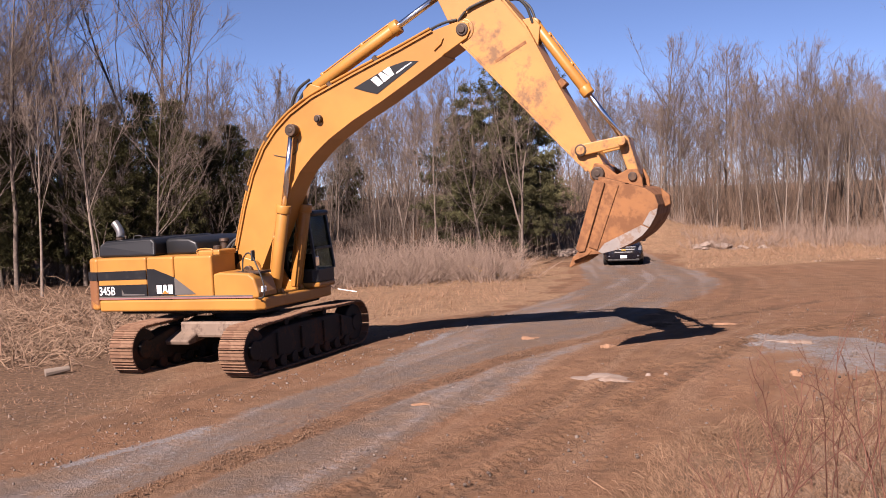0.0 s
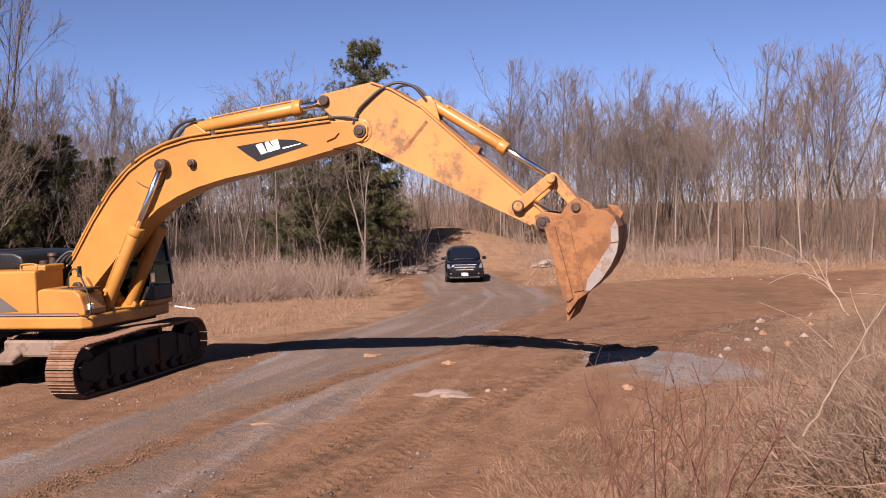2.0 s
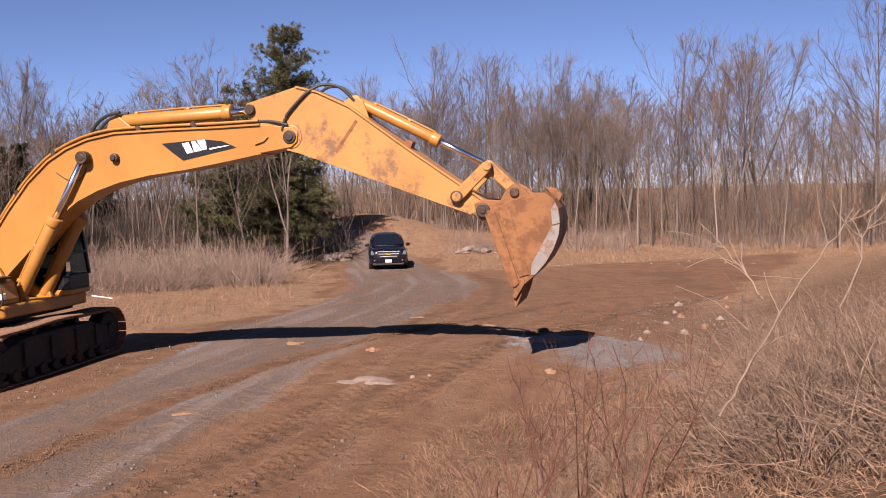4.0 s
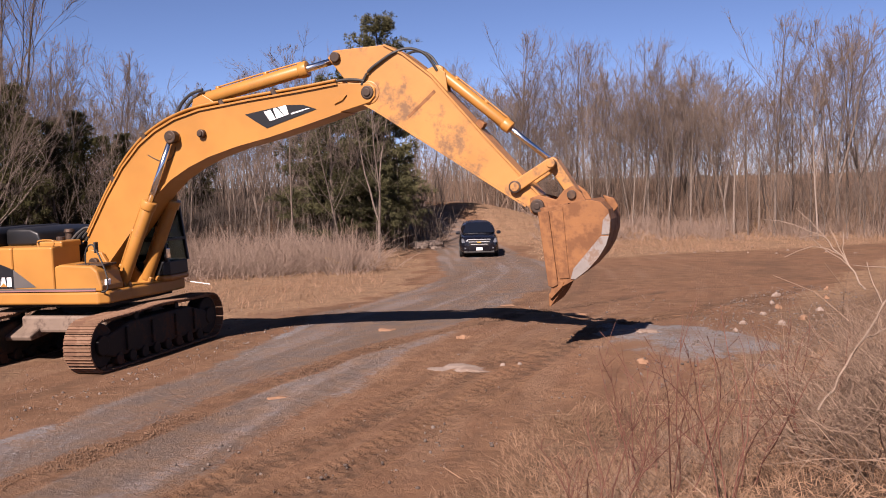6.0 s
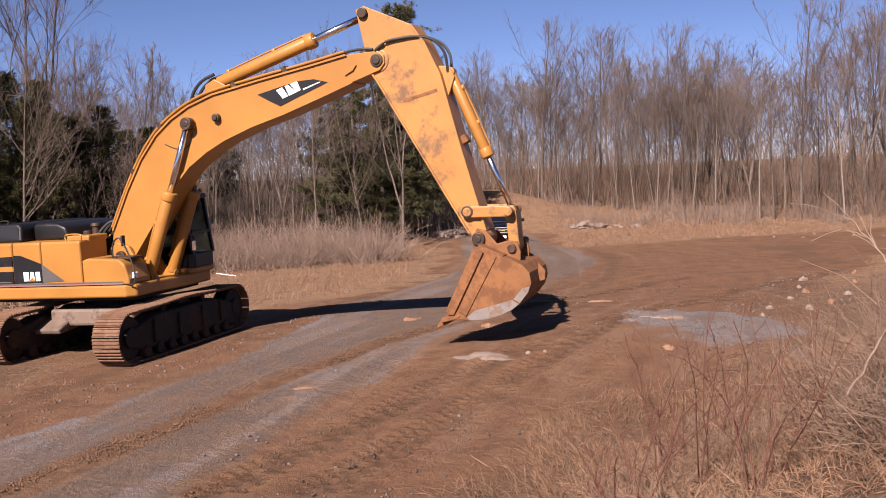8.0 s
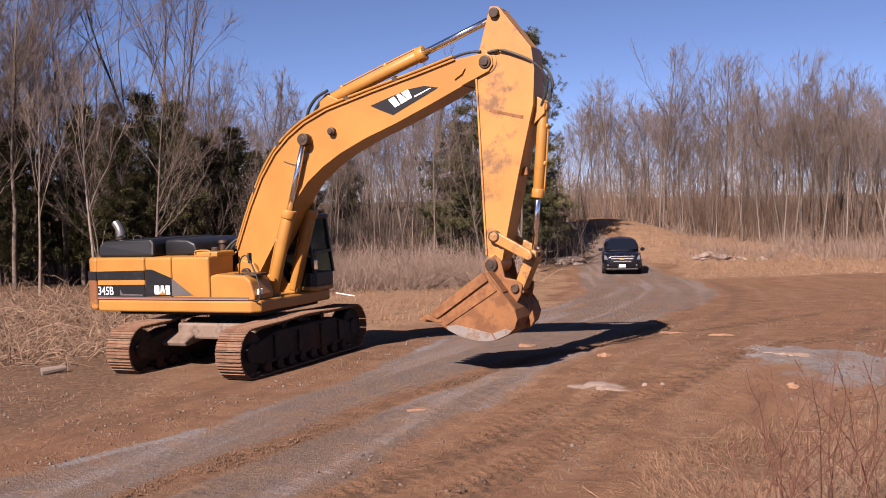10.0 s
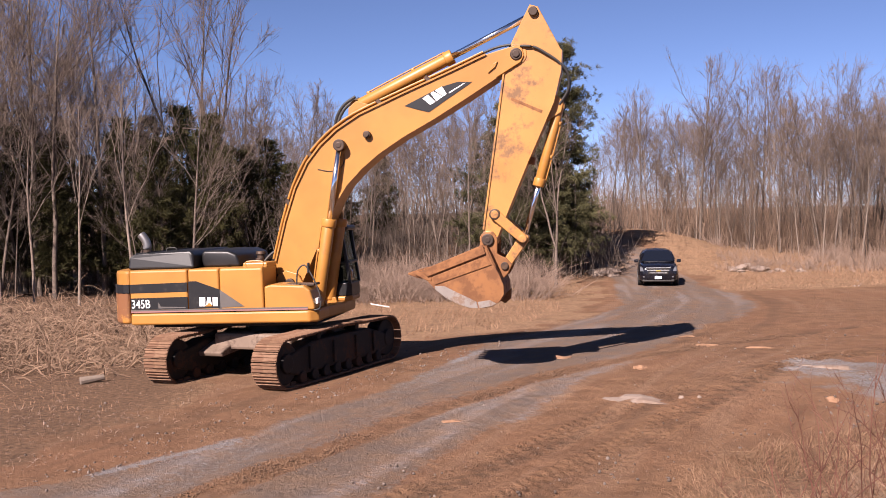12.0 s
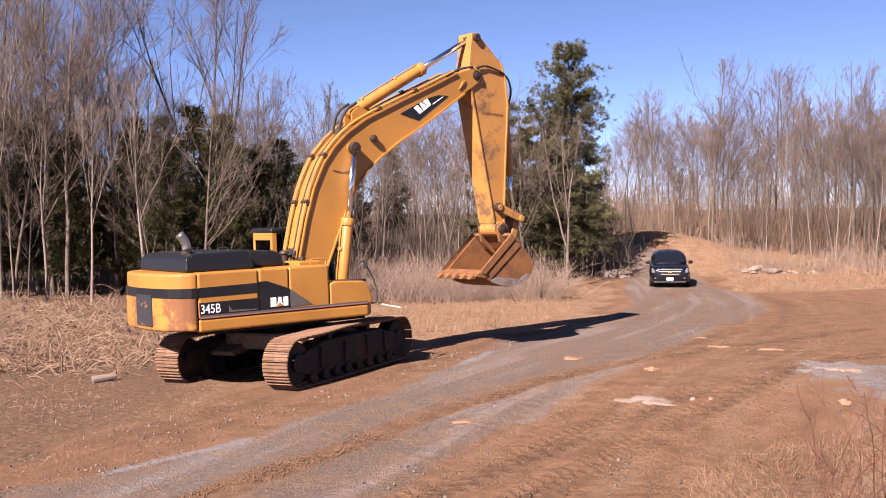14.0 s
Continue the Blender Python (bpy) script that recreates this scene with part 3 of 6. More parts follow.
    # boom mounts
    for y in (-0.42, 0.42):
        on(UPPER, part("boom_mount", prism([(-0.15, 1.45), (0.12, 2.18), (0.32, 2.30), (0.58, 2.22), (0.86, 1.74), (1.20, 1.60), (1.24, 1.45)], y - 0.05, y + 0.05, 0.02), YELLOW, excavator))
    on(UPPER, part("foot_pin", rod((FOOT[0], -0.56, FOOT[1]), (FOOT[0], 0.56, FOOT[1]), 0.11, sides=20, bev=0.015), PIN, excavator))
    bm = None
    for k, y in enumerate((-0.2, -0.1, 0.0, 0.1, 0.2)):
        bm = tube([(-0.35, y * 2, 2.3), (-0.1, y * 1.6, 2.62), (0.12, y * 1.3, 2.75), (0.30, y * 1.2, 2.62)], 0.032, bm)
    on(UPPER, part("hydraulic_hose", bm, HOSE, excavator))
    cab()


def cab():
    """The cab beside the boom: yellow rear, black front posts, glass all round."""
    x0, x1, y0, y1, z0, z1 = -0.16, 1.54, 0.52, 1.46, 1.50, 3.22
    lower = slab([(x0, y0), (x1 - 0.12, y0), (x1, y0 + 0.1), (x1, y1 - 0.1), (x1 - 0.12, y1), (x0, y1)], z0, z0 + 0.12, 0.04)
    c = on(UPPER, part("cab", lower, YELLOW, excavator, "operator cab with black front posts and greenish glass"))
    part("lower_panel", slab([(x0 + 0.01, y0 + 0.01), (x1 - 0.12, y0 + 0.01), (x1 - 0.01, y0 + 0.1), (x1 - 0.01, y1 - 0.1), (x1 - 0.12, y1 - 0.01), (x0 + 0.01, y1 - 0.01)], z0 + 0.12, z0 + 0.42, 0.02), BLACK, c, "black lower cab panel")
    part("roof", slab([(x0 - 0.02, y0 - 0.02), (x1 - 0.2, y0 - 0.02), (x1 - 0.06, y0 + 0.12), (x1 - 0.06, y1 - 0.12), (x1 - 0.2, y1 + 0.02), (x0 - 0.02, y1 + 0.02)], z1 - 0.10, z1 + 0.02, 0.05), BLACK, c, "black cab roof")
    for y in (y0 + 0.05, y1 - 0.05):
        part("rear_post", box(x0, x0 + 0.14, y - 0.05, y + 0.05, z0 + 0.4, z1 - 0.08, 0.02), YELLOW, c, "yellow rear post")
        part("front_post", prism([(x1 - 0.07, z0 + 0.4), (x1 + 0.0, z0 + 0.4), (x1 - 0.16, z1 - 0.06), (x1 - 0.24, z1 - 0.06)], y - 0.035, y + 0.035, 0.012), BLACK, c, "black front post")
        part("middle_post", box(0.72, 0.80, y - 0.035, y + 0.035, z0 + 0.4, z1 - 0.08, 0.012), BLACK, c)
        part("side_pane", box(x0 + 0.15, 0.71, y - 0.006, y + 0.006, z0 + 0.43, z1 - 0.11, 0), GLASS, c)
        part("side_pane", prism([(0.81, z0 + 0.43), (x1 - 0.08, z0 + 0.43), (x1 - 0.24, z1 - 0.11), (0.81, z1 - 0.11)], y - 0.006, y + 0.006, 0), GLASS, c)
        part("window_bar", box(x0 + 0.15, x1 - 0.1, y - 0.02, y + 0.02, z0 + 0.86, z0 + 0.91, 0.006, 1), BLACK, c)
    part("front_bar", box(x1 - 0.09, x1 - 0.04, y0 + 0.08, y1 - 0.08, z0 + 0.86, z0 + 0.92, 0.01), BLACK, c)
    part("front_pane", prism([(x1 - 0.05, z0 + 0.42), (x1 - 0.04, z0 + 0.42), (x1 - 0.20, z1 - 0.1), (x1 - 0.21, z1 - 0.1)], y0 + 0.1, y1 - 0.1, 0), GLASS, c)
    part("rear_panel", box(x0, x0 + 0.06, y0 + 0.1, y1 - 0.1, z0 + 0.4, z0 + 0.62, 0.01), YELLOW, c)
    part("rear_header", box(x0, x0 + 0.06, y0 + 0.1, y1 - 0.1, z1 - 0.26, z1 - 0.08, 0.01), YELLOW, c)
    part("rear_pane", box(x0 + 0.02, x0 + 0.035, y0 + 0.1, y1 - 0.1, z0 + 0.62, z1 - 0.26, 0), GLASS, c)
    seat = box(0.20, 0.70, 0.75, 1.22, z0 + 0.3, z0 + 0.55, 0.05)
    part("seat", box(0.17, 0.30, 0.75, 1.22, z0 + 0.5, z0 + 1.15, 0.05, 2, seat), DARK, c, "dark operator seat")
    part("console", box(0.98, 1.2, 0.8, 1.15, z0 + 0.3, z0 + 0.75, 0.03), DARK, c)
    part("mirror", box(x1 + 0.02, x1 + 0.05, y0 - 0.08, y0 + 0.06, z0 + 0.50, z0 + 0.72, 0.015), MIRROR, c, "round-edged side mirror")
    part("mirror_arm", tube([(x1 - 0.05, y0 + 0.05, z0 + 0.8), (x1 + 0.04, y0 - 0.0, z0 + 0.82), (x1 + 0.04, y0, z0 + 0.7)], 0.01), HOSE, c)


def boom():
    top = [(-0.20, 0.10), (-0.10, 0.42), (0.06, 0.60), (0.88, 1.10), (1.54, 1.44), (2.13, 1.64), (2.60, 1.70), (3.10, 1.68), (3.70, 1.55), (4.74, 1.16), (5.75, 0.76), (6.55, 0.46), (6.90, 0.27), (7.12, 0.14)]
    bottom = [(7.18, 0.0), (7.10, -0.14), (6.95, -0.19), (6.36, -0.05), (5.66, 0.10), (4.80, 0.30), (4.05, 0.51), (3.40, 0.64), (2.90, 0.68), (2.40, 0.66), (2.0, 0.56), (0.08, -0.18), (-0.08, -0.20), (-0.2, -0.08)]
    b = on(BOOM, part("boom", prism(top + bottom, -0.33, 0.33, 0.012, 2), YELLOW, excavator, "bent yellow box boom"))
    # proud flange strips along the upper and lower edges
    for pts, dz in ((top[2:-2], 0.012), (bottom[3:-2], -0.012)):
        bm = prism([(x, z + 0.02) for x, z in pts] + [(x, z - 0.02) for x, z in pts[::-1]], -0.375, 0.375, 0)
        part("flange", bm, YELLOW, b)
    part("foot_boss", rod((0, -0.37, 0), (0, 0.37, 0), 0.2, sides=24, bev=0.02), YELLOW, b)
    part("tip_boss", rod((BOOM_LEN, -0.36, 0), (BOOM_LEN, 0.36, 0), 0.13, sides=24, bev=0.02), PIN, b)
    part("tip_pin", rod((BOOM_LEN, -0.39, 0), (BOOM_LEN, 0.39, 0), 0.075, sides=18, bev=0.012), PIN, b)
    part("cylinder_pin", rod((2.934, -0.56, 1.358), (2.934, 0.56, 1.358), 0.07, sides=20, bev=0.02), PIN, b)
    for y in (-1, 1):
        part("pin_boss", rod((2.934, y * 0.32, 1.358), (2.934, y * 0.39, 1.358), 0.125, sides=20, bev=0.01), YELLOW, b)
        nub = rod((3.52, y * 0.32, 1.10), (3.52, y * 0.44, 1.10), 0.085, sides=16, bev=0.02)
        part("lifting_stub", rod((3.52, y * 0.44, 1.10), (3.52, y * 0.47, 1.10), 0.05, nub, 12), PIN, b, "rusty stub")
        part("tip_rib", prism([(6.30, 0.14), (6.52, 0.20), (6.62, 0.17), (6.50, 0.12)], *sorted((y * 0.32, y * 0.37)), 0.01), YELLOW, b)
        # decal: black swoosh with a white emblem
        ys = sorted((y * 0.32, y * 0.341))
        part("boom_decal", prism([(4.54, 0.95), (4.68, 0.70), (4.82, 0.47), (5.20, 0.40), (5.86, 0.27), (5.93, 0.26), (5.72, 0.48), (5.40, 0.66), (5.05, 0.78)], *ys, 0), DECAL, b, "black pointed decal")
        ye = sorted((y * 0.32, y * 0.346))
        for k, o in enumerate(([(4.95, 0.56), (4.93, 0.78), (5.07, 0.75), (5.08, 0.53)], [(5.10, 0.525), (5.13, 0.735), (5.20, 0.72), (5.27, 0.49)], [(5.28, 0.49), (5.24, 0.705), (5.40, 0.66), (5.40, 0.62), (5.37, 0.47)])):
            part("emblem_block", prism(o, *ye, 0), WHITE, b, "white emblem shape")
        part("decal_line", prism([(5.42, 0.435), (5.42, 0.465), (5.78, 0.37), (5.82, 0.345)], *ye, 0), WHITE, b)
    # bracket for the stick cylinder and pipes along the back
    for y in (-0.16, 0.16):
        part("cylinder_bracket", prism([(3.35, 1.60), (3.62, 1.86), (3.85, 1.84), (4.1, 1.40)], y - 0.03, y + 0.03, 0.015), YELLOW, b)
    for y, metal in ((-0.31, YELLOW), (-0.235, STICK_YELLOW), (-0.16, PIN), (0.235, STICK_YELLOW), (0.31, YELLOW)):
        pts = [(x, y, z + 0.085) for x, z in top[2:-2]]
        part("hydraulic_pipe", tube(pts, 0.027), metal, b)
        for x, z in ((1.2, 1.34), (2.3, 1.74), (4.2, 1.43), (5.3, 1.02)):
            part("pipe_clamp", box(x - 0.05, x + 0.05, y - 0.042, y + 0.042, z - 0.08, z + 0.06, 0.01, 1), PIN, b)
    part("hose_bundle", tube([(3.05, -0.12, 1.76), (3.3, -0.14, 1.92), (3.6, -0.16, 1.98), (3.9, -0.17, 1.92)], 0.035, tube([(3.05, 0.12, 1.76), (3.3, 0.14, 1.93), (3.6, 0.16, 1.99), (3.9, 0.17, 1.92)], 0.035)), HOSE, b)
    bm = tube([(6.30, -0.26, 0.60), (6.62, -0.27, 0.50), (6.88, -0.31, 0.36), (7.06, -0.33, 0.22)], 0.028)
    part("tip_hose", bm, HOSE, b)
    part("thin_cable", tube([(2.2, -0.345, 1.358), (2.4, -0.345, 1.10), (2.65, -0.345, 1.02), (2.86, -0.345, 1.18)], 0.008), HOSE, b)


def stick():
    side = [(-1.08, 0.12), (-1.06, 0.30), (-0.90, 0.42), (-0.22, 0.93), (0.22, 0.98), (0.90, 0.93), (2.30, 0.56), (3.42, 0.29), (3.92, 0.17), (4.10, 0.10), (4.13, -0.06), (4.02, -0.16), (3.80, -0.14), (1.29, -0.19), (0.30, -0.21), (0.02, -0.24), (-0.24, -0.14)]
    s = on(STICK, part("stick", prism(side, -0.27, 0.27, 0.012, 2), STICK_YELLOW, excavator, "scuffed yellow stick with dark scrapes"))
    bm = prism([(x, z + 0.018) for x, z in side[3:9]] + [(x, z - 0.018) for x, z in side[3:9][::-1]], -0.305, 0.305, 0)
    part("flange", bm, STICK_YELLOW, s)
    bm = prism([(x, z + 0.018) for x, z in side[12:16]] + [(x, z - 0.018) for x, z in side[12:16][::-1]], -0.305, 0.305, 0)
    part("flange", bm, STICK_YELLOW, s)
    part("top_pin", rod((-0.94, -0.36, 0.22), (-0.94, 0.36, 0.22), 0.10, sides=18, bev=0.015), PIN, s)
    part("pivot_boss", rod((0, -0.29, 0), (0, 0.29, 0), 0.23, sides=24, bev=0.02), STICK_YELLOW, s)
    part("link_pin", rod((3.44, -0.40, 0.06), (3.44, 0.40, 0.06), 0.12, sides=18, bev=0.02), PIN, s, "greasy dark pin")
    part("bucket_boss", rod((STICK_LEN, -0.30, 0), (STICK_LEN, 0.30, 0), 0.19, sides=24, bev=0.02), STICK_YELLOW, s)
    part("bucket_pin", rod((STICK_LEN, -0.46, 0), (STICK_LEN, 0.46, 0), 0.13, rod((STICK_LEN, -0.48, 0), (STICK_LEN, 0.48, 0), 0.06, None, 14, bev=0.01), 20, bev=0.02), PIN, s)
    for y in (-0.11, 0.11):
        part("cylinder_bracket", prism([(0.70, 0.93), (0.84, 1.14), (1.08, 1.12), (1.35, 0.80)], y - 0.03, y + 0.03, 0.015), STICK_YELLOW, s)
    part("scrape_mark", prism([(0.92, 0.04), (0.97, 0.02), (1.16, 0.72), (1.10, 0.74)], -0.276, -0.26, 0), RUST, s, "dark rusty scrape")
    part("scrape_mark", prism([(1.02, 0.04), (1.07, 0.02), (1.2, 0.66), (1.16, 0.70)], 0.26, 0.276, 0), RUST, s, "dark rusty scrape")
    part("stop_block", box(2.10, 2.26, -0.12, 0.12, 0.58, 0.72, 0.02), RUST, s)
    for y in (-0.30, 0.30):
        part("stick_hose", tube([(-0.18, y * 1.08, 0.06), (-0.20, y * 1.08, 0.34), (-0.10, y * 1.06, 0.62), (0.05, y * 1.0, 0.92), (0.26, y * 0.8, 1.14), (0.58, y * 0.6, 1.20), (0.92, y * 0.45, 1.06)], 0.028), HOSE, s)


def bucket():
    back = [(1.62, 0.06), (1.50, 0.30), (1.42, 0.52), (1.28, 0.78), (1.10, 1.0), (0.90, 1.17), (0.68, 1.28), (0.46, 1.33), (0.28, 1.31), (0.12, 1.20), (0.05, 1.02), (0.04, 0.80), (0.06, 0.58)]
    inner = []
    for i, (x, z) in enumerate(back):
        xa, za = back[max(i - 1, 0)]
        xb, zb = back[min(i + 1, len(back) - 1)]
        L = math.hypot(xb - xa, zb - za)
        nx, nz = (zb - za) / L, -(xb - xa) / L
        s = 0.05
        inner.append((x - nx * s if nx * (0.6 - x) + nz * (0.6 - z) < 0 else x + nx * s, z - nz * s if nx * (0.6 - x) + nz * (0.6 - z) < 0 else z + nz * s))
    shell = on(BUCKET, part("bucket", prism(back + inner[::-1], -0.72, 0.72, 0.006, 1), RUST, excavator, "rust-brown digging bucket with scraped edges"))
    sheet = [(0.06, 0.16), (1.46, 0.12)] + [(1.56, 0.10)] + back[1:-1] + [(0.06, 0.58)]
    for y in (-1, 1):
        part("side_plate", prism(sheet, *sorted((y * 0.725, y * 0.765)), 0.008), RUST, shell, "rusty side plate")
        part("side_cutter", prism([(0.10, 0.06), (1.46, 0.02), (1.50, 0.10), (1.46, 0.20), (0.12, 0.26)], *sorted((y * 0.766, y * 0.815)), 0.012), RUST, shell)
        part("side_cutter", prism([(0.14, 0.30), (1.36, 0.24), (1.38, 0.42), (0.10, 0.52)], *sorted((y * 0.766, y * 0.79)), 0.008), RUST, shell)
        part("wear_plate", prism([(1.40, 0.44), (1.42, 0.52), (1.28, 0.78), (1.10, 1.0), (0.90, 1.17), (0.74, 1.25), (0.72, 1.10), (0.98, 0.80), (1.22, 0.52)], *sorted((y * 0.766, y * 0.782)), 0.006, 1), BARE, shell, "bare scraped steel plate")
        part("wear_plate", prism([(0.72, 1.26), (0.46, 1.325), (0.34, 1.315), (0.44, 1.19), (0.70, 1.12)], *sorted((y * 0.766, y * 0.780)), 0.006, 1), BARE, shell)
        part("hinge_ear", prism([(-0.17, -0.12), (0.10, -0.15), (0.30, 0.18), (0.22, 0.66), (0.10, 0.92), (-0.10, 0.84), (-0.26, 0.70), (-0.20, 0.52), (-0.06, 0.36), (-0.20, 0.06)], *sorted((y * 0.33, y * 0.40)), 0.02), RUST, shell, "rusty hinge plate")
    part("top_plate", prism([(0.04, 0.10), (0.14, 0.10), (0.14, 0.60), (0.04, 0.62)], -0.72, 0.72, 0.01), RUST, shell)
    part("lever_pin", rod((-0.10, -0.45, 0.66), (-0.10, 0.45, 0.66), 0.085, sides=16, bev=0.012), PIN, shell)
    lip = prism([(1.36, 0.12), (1.66, 0.0), (1.70, 0.03), (1.52, 0.26), (1.42, 0.32)], -0.78, 0.78, 0.01)
    part("lip", lip, RUST, shell, "worn cutting lip")
    for k in range(5):
        y = -0.64 + 0.32 * k
        part("tooth", prism([(1.50, 0.14), (1.62, -0.02), (1.83, -0.05), (1.85, -0.02), (1.68, 0.14), (1.54, 0.24)], y - 0.065, y + 0.065, 0.015), RUST, shell, "worn bucket tooth")
    part("lifting_eye", prism([(0.0, 1.16), (0.10, 1.36), (0.26, 1.42), (0.36, 1.30)], -0.05, 0.05, 0.02), RUST, shell)


def cylinder(name, length, bore, rod_len, rod_r, moving_rows):
    """Barrel and rod, each along +x from its own pin."""
    bm = rod((0.0, 0, 0), (length, 0, 0), bore, sides=22, bev=0.015)
    bm = rod((length - 0.16, 0, 0), (length + 0.02, 0, 0), bore * 1.2, bm, 22, bev=0.015)
    bm = rod((-0.02, -0.10, 0), (-0.02, 0.10, 0), bore * 1.05, bm, 18, bev=0.01)
    for x in (0.35, length * 0.62):
        bm = box(x - 0.04, x + 0.04, -bore * 0.5, bore * 0.5, bore * 0.7, bore * 1.28, 0.01, 1, bm)
    bm = tube([(0.3, 0, bore * 1.2), (length * 0.5, 0, bore * 1.25), (length - 0.1, 0, bore * 1.2)], 0.018, bm, 6)
    barrel = part(name, bm, YELLOW, excavator, "yellow hydraulic cylinder", True)
    bm = rod((0.0, 0, 0), (rod_len, 0, 0), rod_r, sides=18)
    r = part(name + "_rod", bm, CHROME, excavator, "chromed rod", True)
    eye = rod((0, -0.09, 0), (0, 0.09, 0), rod_r * 2.0, None, 20, bev=0.015)
    part("rod_eye", eye, PIN, r)
    return barrel, r


upper_structure()
boom()
stick()
bucket()
boom_cyls = [cylinder("boom_cylinder", 1.85, 0.135, 1.7, 0.065, None) for _ in range(2)]
stick_cyl = cylinder("stick_cylinder", 2.35, 0.135, 2.1, 0.07, None)
bucket_cyl = cylinder("bucket_cylinder", 1.75, 0.105, 1.6, 0.055, None)
IDLER, POWER = 0.80, 0.70


def link(name, L, w, y):
    bm = prism([(-0.10, -0.07), (0.0, -0.11), (L, -0.10), (L + 0.10, 0.0), (L, 0.10), (0.0, 0.11), (-0.10, 0.07)], -w, w, 0.02)
    for x in (0, L):
        bm = rod((x, -w - 0.03, 0), (x, w + 0.03, 0), 0.085, bm, 16, bev=0.012)
    return part(name, bm, STICK_YELLOW, excavator, "worn yellow bucket link")


idler_links = [link("idler_link", IDLER, 0.045, y) for y in (-0.34, 0.34)]
power_link = link("power_link", POWER, 0.20, 0)

# seconds, swing, boom, stick, bucket (degrees; swing from the tracks' heading, the others from the level)
ARM = [
    (0, -88.4, 42.1, -48.9, -106.5), (0.5, -88.8, 39.4, -40.4, -97.8), (1, -89.2, 33.8, -38.7, -89.4), (1.5, -90.7, 29.4, -33, -80.9), (2, -91.3, 24.6, -28.1, -74.9),
    (2.5, -91.8, 21.1, -21.7, -70.4), (3, -92.1, 18.3, -22.2, -71.1), (5.5, -91.1, 26.5, -24.9, -71.8), (6, -91.1, 27, -35.2, -82), (6.5, -90.9, 28.2, -41.4, -93.6),
    (7, -90.9, 28.8, -49.6, -100.9), (9.5, -90.5, 34.7, -80.7, -138), (10, -89.7, 36.1, -89.6, -143), (10.5, -89.6, 36.8, -97.8, -152.4), (11, -89.5, 38.3, -102.5, -158.8),
    (11.5, -85.6, 40.8, -102.4, -158.6), (12, -73.9, 42.8, -100.5, -157.6), (12.5, -60.5, 44.5, -97.4, -154.6), (13, -49.1, 44.6, -91.8, -151), (13.5, -37.7, 44.9, -82.4, -142),
    (14, -26.5, 44.8, -80.6, -138),
]


def arm_at(t):
    """Joint angles at t, on a smooth curve through the rows."""
    T = [r[0] for r in ARM]
    i = min(max(sum(1 for v in T if v <= t) - 1, 0), len(T) - 2)
    u = (t - T[i]) / (T[i + 1] - T[i])
    out = []
    for k in range(1, 5):
        def slope(j):
            a, b = max(j - 1, 0), min(j + 1, len(T) - 1)
            return (ARM[b][k] - ARM[a][k]) / (T[b] - T[a])
        h = T[i + 1] - T[i]
        p0, p1, m0, m1 = ARM[i][k], ARM[i + 1][k], slope(i) * h, slope(i + 1) * h
        out.append((2 * u ** 3 - 3 * u * u + 1) * p0 + (u ** 3 - 2 * u * u + u) * m0 + (3 * u * u - 2 * u ** 3) * p1 + (u ** 3 - u * u) * m1)
    return out


def motions():
    times = [i / 10 for i in range(141)]
    rows = {}

    def put(ob, t, m):
        rows.setdefault(ob.name, (ob, []))[1].append((t, m))

    def bar(p, q, y):
        """Pose with its x axis from p towards q, both (x, z)."""
        return Matrix.Translation((p[0], y, p[1])) @ Matrix.Rotation(-math.atan2(q[1] - p[1], q[0] - p[0]), 4, "Y")

    def at(o, deg, x, z):
        a = radians(deg)
        return (o[0] + math.cos(a) * x - math.sin(a) * z, o[1] + math.sin(a) * x + math.cos(a) * z)

    for t in times:
        swing, b, s, k = arm_at(t)
        S = Matrix.Rotation(radians(swing), 4, "Z")
        tip = at(FOOT, b, BOOM_LEN, 0)
        pin = at(tip, s, STICK_LEN, 0)
        for ob in UPPER:
            put(ob, t, S)
        for obs, o, a in ((BOOM, FOOT, b), (STICK, tip, s), (BUCKET, pin, k)):
            for ob in obs:
                put(ob, t, S @ Matrix.Translation((o[0], 0, o[1])) @ Matrix.Rotation(-radians(a), 4, "Y"))
        low, high = (1.03, 1.56), at(FOOT, b, 2.934, 1.358)
        for (barrel, r), y in zip(boom_cyls, (-0.46, 0.46)):
            put(barrel, t, S @ bar(low, high, y))
            put(r, t, S @ bar(high, low, y))
        low, high = at(FOOT, b, 3.78, 1.78), at(tip, s, -0.94, 0.22)
        put(stick_cyl[0], t, S @ bar(low, high, 0))
        put(stick_cyl[1], t, S @ bar(high, low, 0))
        g, lever = at(tip, s, 3.44, 0.06), at(pin, k, -0.10, 0.66)
        dx, dz = lever[0] - g[0], lever[1] - g[1]
        d = math.hypot(dx, dz)
        e = min(max((IDLER ** 2 - POWER ** 2 + d * d) / (2 * d), -IDLER), IDLER)
        h = math.sqrt(max(IDLER ** 2 - e * e, 0))
        c = (g[0] + (dx * e - dz * h) / d, g[1] + (dz * e + dx * h) / d)
        for ob, y in zip(idler_links, (-0.34, 0.34)):
            put(ob, t, S @ bar(g, c, y))
        put(power_link, t, S @ bar(c, lever, 0))
        low = at(tip, s, 0.95, 1.06)
        put(bucket_cyl[0], t, S @ bar(low, c, 0))
        put(bucket_cyl[1], t, S @ bar(c, low, 0))
    for ob, r in rows.values():
        walk(ob, r)


# ---- growth: stalks, grass, trees ----
EYE = Vector((0, 0, 3.515))


